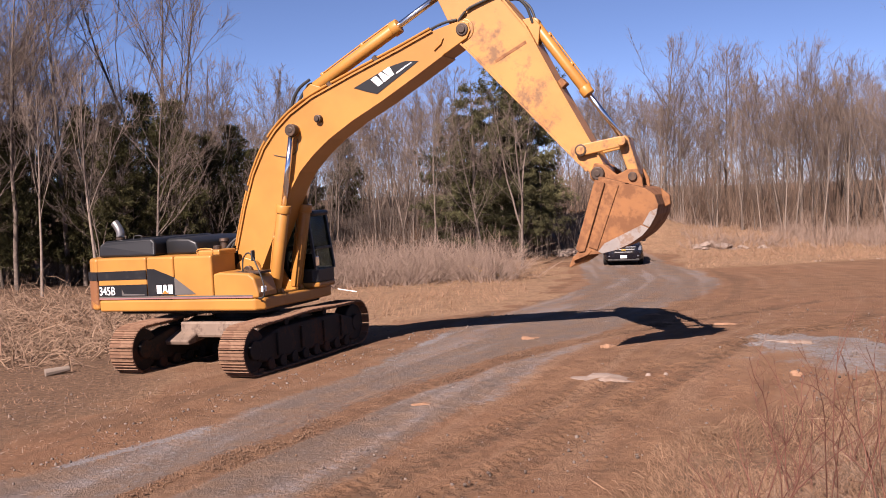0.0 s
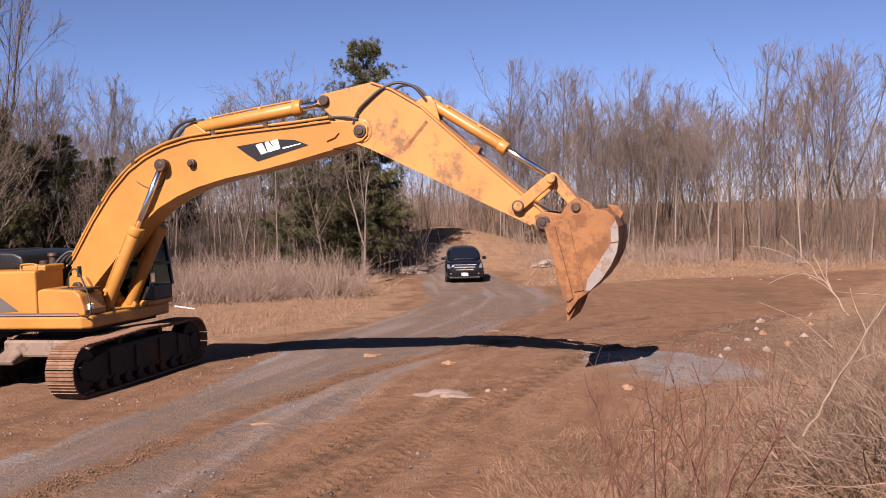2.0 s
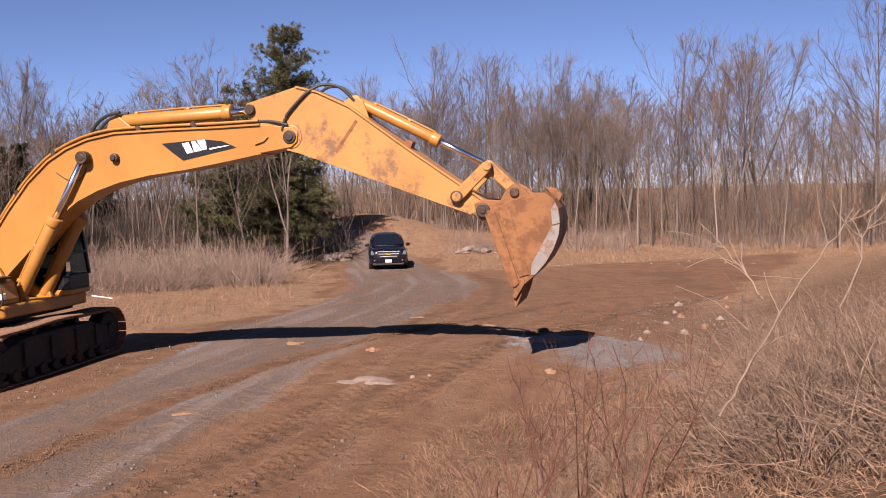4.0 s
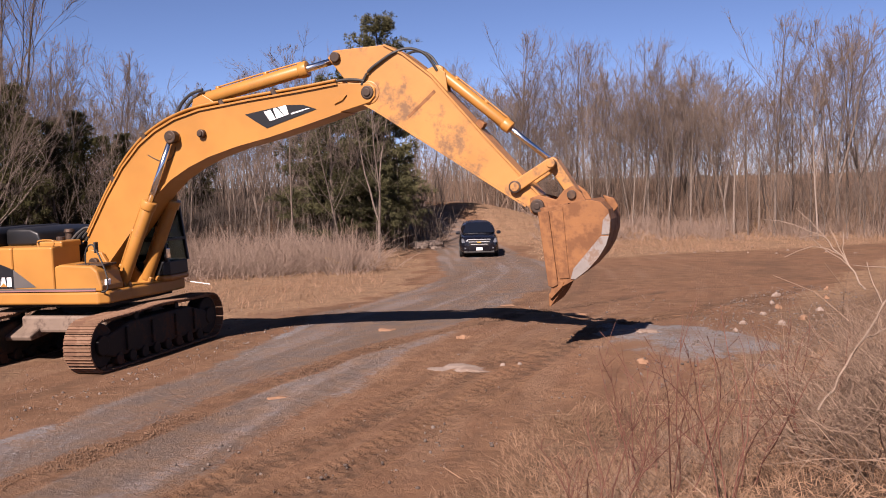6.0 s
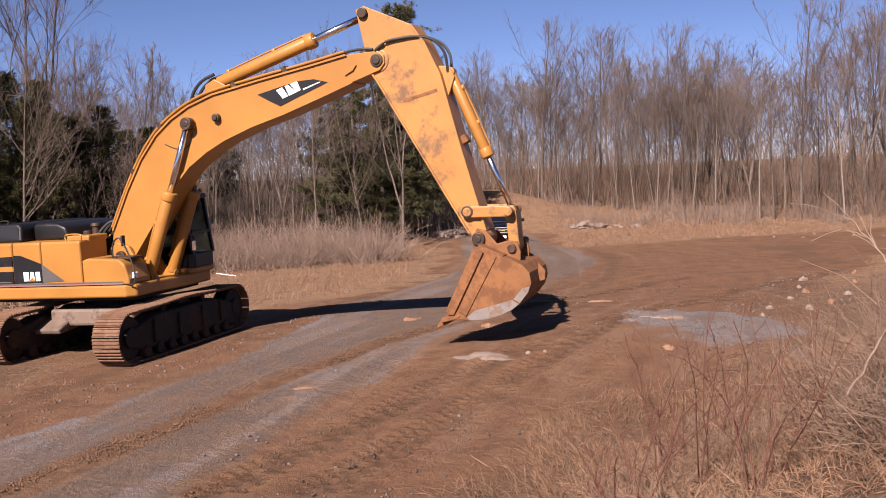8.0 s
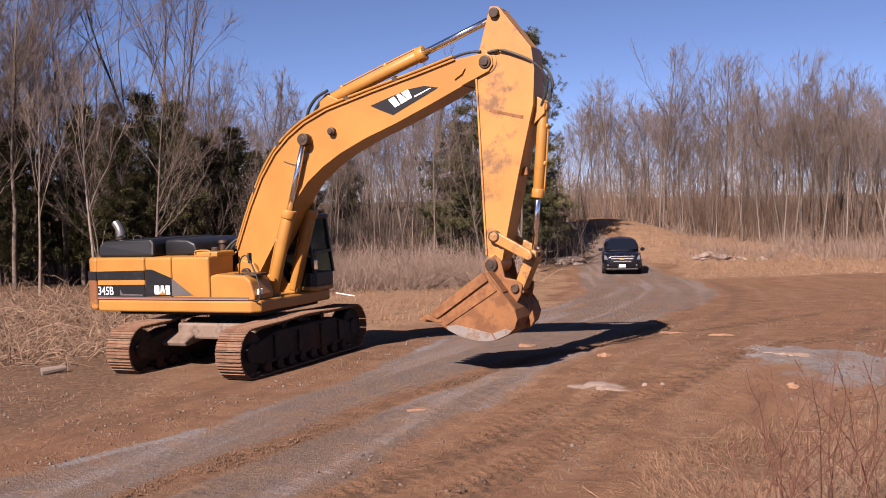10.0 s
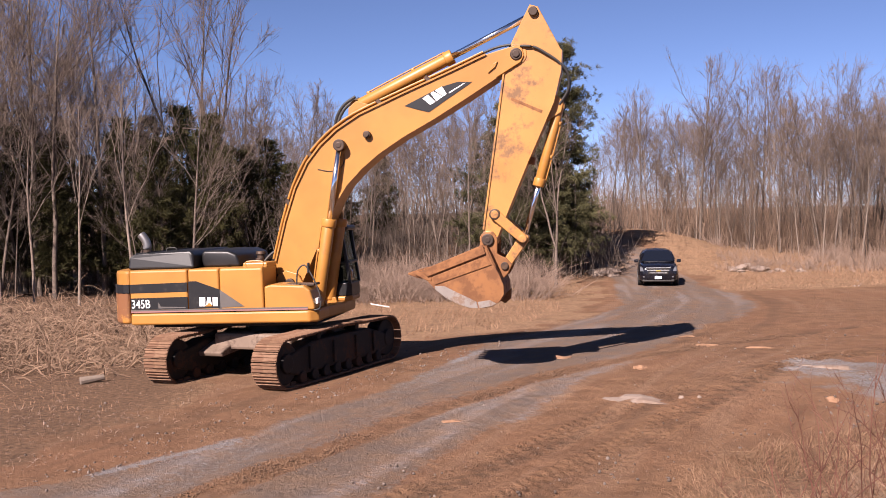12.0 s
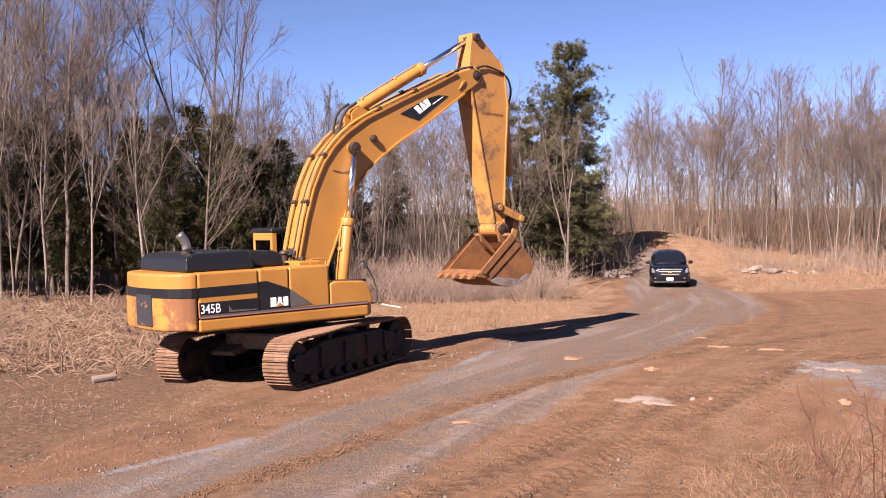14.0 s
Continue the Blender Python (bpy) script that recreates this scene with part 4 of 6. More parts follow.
def down(x, y):
    """Where the sight line over the level point (x, y) meets the uneven ground."""
    s = np.linspace(0.5, 1.9, 600)
    z = EYE.z * (1 - s)
    k = int(np.argmax(z <= ground_z(x * s, y * s)))
    return Vector((x * s[k], y * s[k], float(ground_z(x * s[k], y * s[k]))))


def bark(name, a, b_, scale=6.0, rough=0.9, vary=0.5):
    m, nt, b = nodes_of(name, rough)
    n = noise_node(nt, scale, 5, 0.7)
    r = nt.nodes.new("ShaderNodeObjectInfo")
    c = mix(nt, ramp(nt, n, 0.3, 0.7), a, b_)
    g = nt.nodes.new("ShaderNodeNewGeometry")
    c = mix(nt, times_(nt, g.outputs["Random Per Island"], vary), c, tuple(v * 0.45 for v in a))
    nt.links.new(mix(nt, times_(nt, r.outputs["Random"], 0.35), c, tuple(v * 1.3 for v in b_)), b.inputs["Base Color"])
    b.inputs["Specular IOR Level"].default_value = 0.15
    bump(nt, b, n, 0.4, 0.03)
    return m


BARK = bark("grey_brown_bark", (0.044, 0.033, 0.027), (0.168, 0.132, 0.107))
TWIG = bark("reddish_twigs", (0.074, 0.052, 0.041), (0.190, 0.145, 0.118))
PALEBARK = bark("pale_bark", (0.125, 0.097, 0.077), (0.235, 0.188, 0.153))
RUSSET = bark("russet_saplings", (0.105, 0.066, 0.046), (0.245, 0.172, 0.126), vary=0.6)
STRAW = bark("dry_straw", (0.185, 0.105, 0.062), (0.340, 0.212, 0.134), 3, vary=0.9)
WEED = bark("grey_dry_weeds", (0.160, 0.102, 0.070), (0.320, 0.222, 0.158), 3, vary=0.8)
SHRUB = bark("tan_dry_twigs", (0.130, 0.088, 0.068), (0.270, 0.195, 0.150), 3)
TANGLE = bark("bleached_dead_stalks", (0.110, 0.066, 0.042), (0.290, 0.197, 0.135), 3, vary=0.95)
NEEDLE = bark("pine_needles", (0.028, 0.030, 0.013), (0.112, 0.102, 0.048), 2, 0.7)
CEDAR = bark("dark_cedar_needles", (0.016, 0.017, 0.007), (0.056, 0.050, 0.018), 2, 0.75)


def raw_object(name, V, F, material, parent=None, label=""):
    """A mesh from arrays of points and of triangles or quads."""
    me = bpy.data.meshes.new(name)
    V, F = np.asarray(V, np.float32), np.asarray(F, np.int32)
    k = F.shape[1]
    me.vertices.add(len(V))
    me.vertices.foreach_set("co", V.ravel())
    me.loops.add(F.size)
    me.loops.foreach_set("vertex_index", F.ravel())
    me.polygons.add(len(F))
    me.polygons.foreach_set("loop_start", np.arange(len(F), dtype=np.int32) * k)
    me.polygons.foreach_set("loop_total", np.full(len(F), k, np.int32))
    me.update(calc_edges=True)
    me.materials.append(material)
    ob = new(name, me)
    ob.parent = parent
    if label:
        ob["label"] = label
    return ob


def stalks(P, D, L, R, rng, bend=0.3, droop=0.0, segs=3, sides=3, taper=0.25):
    """Thin bent round stalks from points P along D. Returns points and quads."""
    n = len(P)
    D = D / np.linalg.norm(D, axis=1, keepdims=True)
    side = np.cross(D, rng.normal(size=(n, 3)))
    side /= np.linalg.norm(side, axis=1, keepdims=True) + 1e-9
    up = np.cross(D, side)
    bd = side * rng.normal(0, bend, (n, 1)) + up * rng.normal(0, bend, (n, 1)) + np.array([0, 0, -1.0]) * droop
    V = np.zeros((n, segs + 1, sides, 3))
    for i in range(segs + 1):
        u = i / segs
        c = P + (D * u + bd * u * u) * L[:, None]
        r = (R * (1 - (1 - taper) * u))[:, None]
        for k in range(sides):
            a = 2 * math.pi * k / sides
            V[:, i, k] = c + (side * math.cos(a) + up * math.sin(a)) * r
    base = (np.arange(n) * (segs + 1) * sides)[:, None]
    F = []
    for i in range(segs):
        for k in range(sides):
            k2 = (k + 1) % sides
            F.append(np.concatenate([base + i * sides + k, base + i * sides + k2, base + (i + 1) * sides + k2, base + (i + 1) * sides + k], 1))
    return V.reshape(-1, 3), np.concatenate(F, 0)


def ends(P, D, L, rng, u):
    return P + D / np.linalg.norm(D, axis=1, keepdims=True) * (L * u)[:, None]


class Wood:
    """Collects bent tapering tubes, branch by branch."""

    def __init__(self):
        self.V, self.F, self.n = [], [], 0

    def limb(self, pts, r0, r1, sides):
        pts = np.asarray(pts, float)
        m = len(pts)
        d = np.gradient(pts, axis=0)
        d /= np.linalg.norm(d, axis=1, keepdims=True) + 1e-9
        ref = np.array([1.0, 0.02, 0.0]) if abs(d[0][0]) < 0.8 else np.array([0.0, 1.0, 0.1])
        s = np.cross(d, ref)
        s /= np.linalg.norm(s, axis=1, keepdims=True)
        t = np.cross(d, s)
        r = np.linspace(r0, r1, m)[:, None, None]
        a = np.arange(sides) * 2 * math.pi / sides
        V = pts[:, None] + r * (s[:, None] * np.cos(a)[None, :, None] + t[:, None] * np.sin(a)[None, :, None])
        i = np.arange((m - 1) * sides)
        row, k = i // sides, i % sides
        k2 = (k + 1) % sides
        F = np.stack([row * sides + k, row * sides + k2, (row + 1) * sides + k2, (row + 1) * sides + k], 1) + self.n
        self.V.append(V.reshape(-1, 3))
        self.F.append(F)
        self.n += m * sides

    def add(self, V, F):
        self.V.append(V)
        self.F.append(F + self.n)
        self.n += len(V)

    def arrays(self):
        return np.concatenate(self.V), np.concatenate(self.F)


def wander(p, d, L, m, rng, wob, lift):
    pts = [np.array(p, float)]
    d = np.array(d, float)
    for _ in range(m):
        d = d + rng.normal(0, wob, 3) + np.array([0, 0, lift])
        d /= np.linalg.norm(d)
        pts.append(pts[-1] + d * L / m)
    return np.array(pts)


def bare_tree(H, seed, r0, forks=1, first=0.32, limbs=20, spread=0.75, twigs=9, bark_mat=None, fine=True):
    """A leafless tree: trunk and limbs in one part, the fine crown twigs in another."""
    rng = np.random.default_rng(seed)
    wood, crown = Wood(), Wood()
    stems = []
    base = np.zeros(3)
    if forks == 1:
        stems.append((wander(base, (rng.normal(0, 0.04), rng.normal(0, 0.04), 1), H, 9, rng, 0.05, 0.05), r0))
    else:
        low = wander(base, (0, 0, 1), H * 0.22, 3, rng, 0.04, 0.05)
        wood.limb(low, r0, r0 * 0.8, 7)
        for f in range(forks):
            a = 2 * math.pi * f / forks + rng.uniform(0, 1)
            stems.append((wander(low[-1], (0.33 * math.cos(a), 0.33 * math.sin(a), 1), H * rng.uniform(0.66, 0.8), 8, rng, 0.06, 0.07), r0 * 0.62))
    for stem, rr in stems:
        wood.limb(stem, rr, 0.012, 7)
        top = stem[-1][2]
        for b in range(limbs // forks):
            u = first + (0.97 - first) * (b + rng.uniform(0, 1)) / (limbs // forks)
            k = u * (len(stem) - 1)
            i = int(k)
            p = stem[i] + (stem[min(i + 1, len(stem) - 1)] - stem[i]) * (k - i)
            a = rng.uniform(0, 2 * math.pi)
            sp = spread * rng.uniform(0.45, 1.1)
            L = min((top - p[2]) * rng.uniform(0.6, 1.05), H * 0.46) + 0.5
            br = wander(p, (math.cos(a) * sp, math.sin(a) * sp, 1.0), L, 7, rng, 0.11, 0.075)
            r = max(0.012, rr * (1.05 - u) * 0.42)
            wood.limb(br, r, 0.007, 4)
            for c in range(6):
                v = rng.uniform(0.2, 0.95)
                i = min(int(v * 7), 6)
                q = br[i] + (br[i + 1] - br[i]) * (v * 7 - i)
                d = br[i + 1] - br[i]
                d = d / np.linalg.norm(d) + rng.normal(0, 0.38, 3)
                SL = L * rng.uniform(0.25, 0.5) * (1.25 - 0.75 * v)
                sub = wander(q, d, SL, 4, rng, 0.12, 0.05)
                wood.limb(sub, max(0.008, r * 0.45), 0.005, 3)
                k = rng.integers(0, 4, twigs)
                P = sub[k] + (sub[k + 1] - sub[k]) * rng.uniform(0, 1, (twigs, 1))
                D = (sub[k + 1] - sub[k]) / (SL / 4) + rng.normal(0, 0.4, (twigs, 3)) + np.array([0, 0, 0.15])
                D /= np.linalg.norm(D, axis=1, keepdims=True)
                LL = SL * rng.uniform(0.35, 0.75, twigs)
                crown.add(*stalks(P, D, LL, np.full(twigs, 0.0095), rng, 0.12, -0.06, 2, 3, 0.5))
                if fine:
                    for rep in range(1):
                        P2 = ends(P, D, LL, rng, rng.uniform(0.2, 0.95, twigs))
                        D2 = D + rng.normal(0, 0.4, D.shape)
                        crown.add(*stalks(P2, D2, LL * rng.uniform(0.4, 0.8, twigs), np.full(twigs, 0.0075), rng, 0.12, -0.04, 1, 3, 0.5))
    return wood.arrays(), crown.arrays()


def plant(name, arrays, m, label, category, group, mats):
    root = tagged(empty(name, m), label, category, group)
    for n, (V, F), mat in zip(("trunk", "crown"), arrays, mats):
        raw_object(n, V, F, mat, root)
    return root


def evergreen(H, seed, r0, width, low, mats, density=1.0, gaps=0.25, upright=0.1, clump=0.5, power=0.75, step=0.03):
    """A needle tree: trunk and whorled boughs, with tufts of short needle sprays along each bough."""
    rng = np.random.default_rng(seed)
    wood, leaf = Wood(), Wood()
    stem = wander((0, 0, 0), (0, 0, 1), H, 10, rng, 0.02, 0.05)
    wood.limb(stem, r0, 0.02, 7)
    z = H * low
    tufts_p, tufts_d, tufts_s = [], [], []
    while z < H * 0.985:
        u = (z - H * low) / (H * (1 - low))
        reach = width * (1 - u) ** power * (0.6 + 0.4 * min(1, u * 4)) + 0.2
        a0 = rng.uniform(0, 6.3)
        reach *= rng.uniform(0.75, 1.1)
        n = rng.integers(4, 7)
        for k in range(n):
            if rng.uniform() < gaps:
                continue
            a = a0 + 6.283 * k / n + rng.normal(0, 0.25)
            L = reach * rng.uniform(0.4, 1.15)
            kk = z / H * 10
            i = min(int(kk), 9)
            p = stem[i] + (stem[i + 1] - stem[i]) * (kk - i)
            br = wander(p, (math.cos(a), math.sin(a), upright + rng.normal(0, 0.1)), L, 5, rng, 0.08, 0.03)
            wood.limb(br, max(0.012, r0 * 0.16 * (1 - u) + 0.008), 0.006, 4)
            for t in range(int(density * (4 + 7 * L))):
                v = rng.uniform(0.4, 1.05)
                q = br[0] + (br[-1] - br[0]) * v + rng.normal(0, 0.10 + 0.09 * L * v, 3) * np.array([1, 1, 0.6])
                tufts_p.append(q)
                tufts_d.append((br[-1] - br[0]) / L + np.array([0, 0, 0.45]))
                tufts_s.append(clump * rng.uniform(0.6, 1.2))
        z += H * step * rng.uniform(0.8, 1.5)
    P, D, S = np.array(tufts_p), np.array(tufts_d), np.array(tufts_s)
    for rep in range(20):
        d = D + rng.normal(0, 0.75, D.shape)
        d /= np.linalg.norm(d, axis=1, keepdims=True)
        w = np.cross(d, rng.normal(size=d.shape))
        w /= np.linalg.norm(w, axis=1, keepdims=True)
        L = (S * rng.uniform(0.5, 1.0, len(S)))[:, None]
        W = L * 0.04
        a, b = P - w * W * 0.4, P + w * W * 0.4
        mid = P + d * L * 0.55
        V = np.stack([a, b, mid + w * W, mid - w * W * 0.9, P + d * L - np.array([0, 0, 0.06])], 1)
        base = np.arange(len(P))[:, None] * 5
        F = np.concatenate([base + np.array([[0, 1, 2, 3]]), base + np.array([[3, 2, 4, 4]])], 0)
        V = V.reshape(-1, 3)
        # the tip is a quad of its own with a doubled corner avoided
        tip = V.reshape(-1, 5, 3)[:, 4] + w * 0.004
        V = np.concatenate([V.reshape(-1, 5, 3), tip[:, None]], 1).reshape(-1, 3)
        base = np.arange(len(P))[:, None] * 6
        F = np.concatenate([base + np.array([[0, 1, 2, 3]]), base + np.array([[3, 2, 5, 4]])], 0)
        leaf.add(V, F)
    return wood.arrays(), leaf.arrays()


def at_bearing(az, dist):
    x, y = dist * math.sin(radians(az)), dist * math.cos(radians(az))
    return x, y, float(ground_z(x, y))


def woods():
    rng = random.Random(5)
    kinds = []
    for k in range(7):
        H = (10.5, 12.5, 13.5, 11.5, 9.0, 14.0, 12.0)[k]
        t = bare_tree(H, 40 + k, (0.075, 0.095, 0.115, 0.08, 0.10, 0.13, 0.085)[k], (1, 1, 1, 1, 3, 3, 1)[k], (0.25, 0.3, 0.25, 0.3, 0.2, 0.25, 0.35)[k], (17, 19, 20, 17, 18, 30, 16)[k], (1.05, 0.9, 1.0, 0.8, 1.2, 0.62, 0.75)[k], 4, fine=True)
        kinds.append((H, plant("bare_tree", t, pose(0, -260 - 12 * k, 0), "leafless grey-brown tree at the wood's edge", "tree", "bare trees", (BARK, TWIG))))
    used = set()

    def spot(kind, az, dist, scale=1.0, label=""):
        x, y, z = at_bearing(az, dist)
        m = pose(x, y, z - 0.05, rng.uniform(-2.5, 2.5), rng.uniform(-2.5, 2.5), rng.uniform(0, 360))
        H, root = kinds[kind]
        if kind not in used:
            used.add(kind)
            root.matrix_basis = m @ Matrix.Scale(scale, 4)
            ob = root
        else:
            ob = copy_thing(root, m)
            ob.scale = (scale,) * 3
        if label:
            ob["label"] = label
        return ob

    # marked trees first
    spot(5, -15.4, 46, 1.07, "tall leafless tree with three steep stems")
    spot(2, -20.5, 44, 1.0)
    spot(1, -23.0, 42, 1.08)
    spot(2, 26.0, 64, 0.95)
    spot(4, 29.2, 66, 1.35, "leafless spreading tree with forked limbs")
    spot(5, 30.2, 70, 0.95)
    spot(2, 36.0, 62, 1.0)
    spot(4, 4.3, 50, 0.95, "leafless forked tree before the pines")
    spot(0, 2.2, 51, 0.75)
    spot(3, -0.6, 53, 0.8)
    # wood on the left, thick
    for k in range(37):
        az = -31 + 21 * (k + rng.random()) / 37
        full = 1.0 if az < -21 else 0.84 if az < -18 else 0.68 if az < -12.5 else 0.62
        spot(rng.choice((0, 1, 2, 3, 6)), az, rng.choice((40, 44, 47, 52, 58)) + rng.uniform(-2, 3), full * rng.uniform(0.72, 1.15))
    for k in range(16):
        az = -31 + 22 * (k + rng.random()) / 16
        spot(rng.choice((0, 3, 4, 6)), az, rng.uniform(41, 52), rng.uniform(0.42, 0.66))
    for k in range(34):
        az = -11 + 12 * (k + rng.random()) / 34
        spot(rng.choice((0, 3, 4, 6)), az, rng.uniform(56, 76), rng.uniform(0.65, 0.95))
    # wood over the rise, and to the right
    for k in range(74):
        az = 6.5 + 17 * (k + rng.random()) / 74
        spot(rng.choice((0, 1, 2, 3, 6)), az, rng.uniform(71, 100) - 0.5 * max(0, az - 12), rng.uniform(0.6, 0.98) * (1.0 if az > 11 else 0.85))
    for k in range(56):
        az = 18 + 23 * (k + rng.random()) / 56
        spot(rng.choice((0, 1, 2, 3, 4, 6)), az, rng.uniform(max(62, 70 - 0.8 * (az - 16)), 92), rng.uniform(0.55, 1.02))
    for k in range(44):
        az = 8 + 33 * (k + rng.random()) / 44
        spot(rng.choice((0, 1, 4, 4)), az, max(61, 72 - 0.5 * max(0, az - 10)) + rng.uniform(0, 5), rng.uniform(0.25, 0.5))
    # slim pale trunks in front
    pale = bare_tree(8.5, 91, 0.07, 1, 0.35, 14, 0.5, 3, fine=True)
    first = plant("slim_tree", pale, pose(*at_bearing(28.2, 61)), "slim pale-barked bare tree", "tree", "slim pale trees", (PALEBARK, TWIG))
    for az, d, s in ((23.9, 64, 1.0), (15.0, 71, 0.8), (12.0, 73, 0.9), (18.5, 68, 0.8), (-11.8, 50, 1.05), (-24.0, 41, 0.9), (9.4, 76, 0.85), (20.4, 66, 0.8), (13.2, 72, 0.7), (16.4, 70, 0.9), (11.0, 76, 0.95), (10.2, 74, 0.6), (17.3, 69, 0.65), (21.6, 66, 0.9), (25.2, 66, 0.8), (-19.0, 40, 1.0), (-21.8, 39, 0.85), (-26.2, 40, 1.1), (-13.4, 45, 0.9), (-8.2, 56, 0.8), (-6.4, 57, 0.7), (-3.9, 58, 0.8), (-1.8, 58, 0.7), (31.6, 62, 0.9), (34.4, 60, 0.8)):
        o = copy_thing(first, pose(*at_bearing(az, d), rng.uniform(-3, 3), rng.uniform(-3, 3), rng.uniform(0, 360)))
        o.scale = (s,) * 3
    # evergreens
    plant("pine_tree", evergreen(12.7, 7, 0.2, 2.7, 0.5, None, 2.5, 0.22, 0.55, 0.34, 0.36, 0.032), pose(*at_bearing(4.8, 58)), "tall green white pine with ragged boughs", "tree", "evergreens", (BARK, NEEDLE))
    b = plant("pine_tree", evergreen(9.6, 8, 0.16, 3.0, 0.10, None, 1.7, 0.3, 0.2, 0.42, 0.55, 0.055), pose(*at_bearing(1.9, 56)), "bushy dark green pine by the track", "tree", "evergreens", (BARK, NEEDLE))
    for az, d, s in ((3.4, 58, 0.95), (5.2, 61, 0.8), (4.2, 60, 0.9), (5.4, 57.5, 0.6), (0.4, 58, 0.78), (4.2, 56, 0.6), (5.2, 59, 0.55), (4.7, 58.5, 0.95)):
        o = copy_thing(b, pose(*at_bearing(az, d), 0, 0, rng.uniform(0, 360)))
        o.scale = (s, s, s)
    c = plant("cedar_tree", evergreen(8.2, 9, 0.13, 2.0, 0.08, None, 1.4, 0.3, 0.35, 0.42), pose(*at_bearing(-16.3, 45)), "dark conical cedar among bare trees", "tree", "evergreens", (BARK, CEDAR))
    for az, d, s in ((-15.0, 42.5, 0.95), (-17.4, 42, 0.8), (-12.9, 44.5, 0.8), (-19.6, 44, 0.9), (-23.0, 43.5, 0.8), (-10.6, 48, 0.75), (-13.9, 47, 0.82), (-11.5, 50, 0.9), (-24.4, 46, 0.95), (-27.0, 44, 1.0), (-9.6, 54, 0.8), (-29.5, 48, 1.1), (-22.2, 54, 1.0), (-25.6, 55, 1.1), (-20.0, 57, 0.95), (-18.2, 56, 1.05), (-28.0, 56, 1.1), (-14.8, 57, 0.9), (-12.6, 60, 0.9), (-7.8, 64, 0.8), (-5.4, 68, 0.8), (-23.4, 50, 0.8), (-26.2, 51, 0.85), (-21.0, 51, 0.75), (-18.8, 50, 0.8), (-28.6, 50, 0.9), (-15.6, 52, 0.8), (-13.2, 54, 0.75), (-24.8, 60, 1.0), (3.2, 60, 1.0), (4.2, 60.5, 0.9), (2.2, 60.5, 1.0), (1.2, 61, 0.95)):
        o = copy_thing(c, pose(*at_bearing(az, d), 0, 0, rng.uniform(0, 360)))
        o.scale = (s, s, s)


def thicket(name, label, n, az0, az1, d0, d1, h0, h1, r, mat, seed, lean=0.22, slope=0.0, keep=None, segs=3, bend=0.2):
    """Uncounted thin stems between two bearings."""
    rng = np.random.default_rng(seed)
    az = np.radians(rng.uniform(az0, az1, n))
    d = rng.uniform(d0, d1, n) + slope * (np.degrees(az) - az0)
    x, y = d * np.sin(az), d * np.cos(az)
    if keep is not None:
        ok = keep(x, y)
        x, y = x[ok], y[ok]
        n = len(x)
    clump = (value_noise(x, y, 2.6, seed) * 0.75 + 0.4) * (0.45 + 0.9 * value_noise(x, y, 7.0, seed + 2))
    P = np.stack([x, y, ground_z(x, y) - 0.03], 1)
    D = np.stack([rng.normal(0, lean, n), rng.normal(0, lean, n), np.ones(n)], 1)
    L = rng.uniform(h0, h1, n) * clump
    V, F = stalks(P, D, L, r * rng.uniform(0.6, 1.5, n), rng, bend, 0.0, segs, 3, 0.3)
    W = Wood()
    W.add(V, F)
    # side sprigs
    for u in (0.3, 0.45, 0.6, 0.8):
        P2 = ends(P, D, L, rng, np.full(n, u) + rng.uniform(-0.15, 0.15, n))
        W.add(*stalks(P2, D + rng.normal(0, 0.5, D.shape), L * rng.uniform(0.18, 0.42, n), r * 0.5 * np.ones(n), rng, 0.2, 0.0, 2, 3, 0.5))
    return tagged(raw_object(name, *W.arrays(), mat), label, "brush", kind="stuff")


def bare_mask(x, y):
    """True where dry grass and brush may stand."""
    side, _ = off_line(x, y, ROAD)
    q = bank_q(x, y)
    rag = (value_noise(x, y, 2.3, 13) - 0.5) * 2.4
    left = (side < 0) & (-side + rag - 1.4 * smooth01(12, 19, y) + 1.7 * smooth01(26, 34, y) > 3.9)
    open_ground = (y - 0.05 * (x - 8) + rag < 46.0) & (q + rag * 0.3 < 0.75)
    right = (side > 0) & (side + rag > 3.6) & ~open_ground
    # keep clear of the machine
    away = np.hypot(x + 4.55, y - 22.8) > 4.3
    return (left | right) & away & (apron_at(x, y) < 0.25)


def grass(name, label, n, box_, h0, h1, w, mat, seed, flat=0.55, keep=bare_mask, segs=3):
    """Dry blades, each a bent tapering strip with a fold."""
    rng = np.random.default_rng(seed)
    x, y = rng.uniform(box_[0], box_[1], n), rng.uniform(box_[2], box_[3], n)
    ok = keep(x, y) & (value_noise(x, y, 0.8, seed) + rng.uniform(-0.25, 0.25, n) > 0.33)
    x, y = x[ok], y[ok]
    n = len(x)
    P = np.stack([x, y, ground_z(x, y) - 0.02], 1)
    a = value_noise(x, y, 1.6, seed + 3) * 9 + rng.normal(0, 0.9, n)
    lean = np.abs(rng.normal(0, flat, n)) + 0.15
    D = np.stack([np.cos(a) * lean, np.sin(a) * lean, np.ones(n)], 1)
    L = rng.uniform(h0, h1, n) * (0.5 + value_noise(x, y, 1.9, seed + 5))
    V, F = stalks(P, D, L, w * rng.uniform(0.6, 1.4, n), rng, 0.12, 0.28, segs, 3, 0.15)
    return tagged(raw_object(name, V, F, mat), label, "grass", kind="stuff")


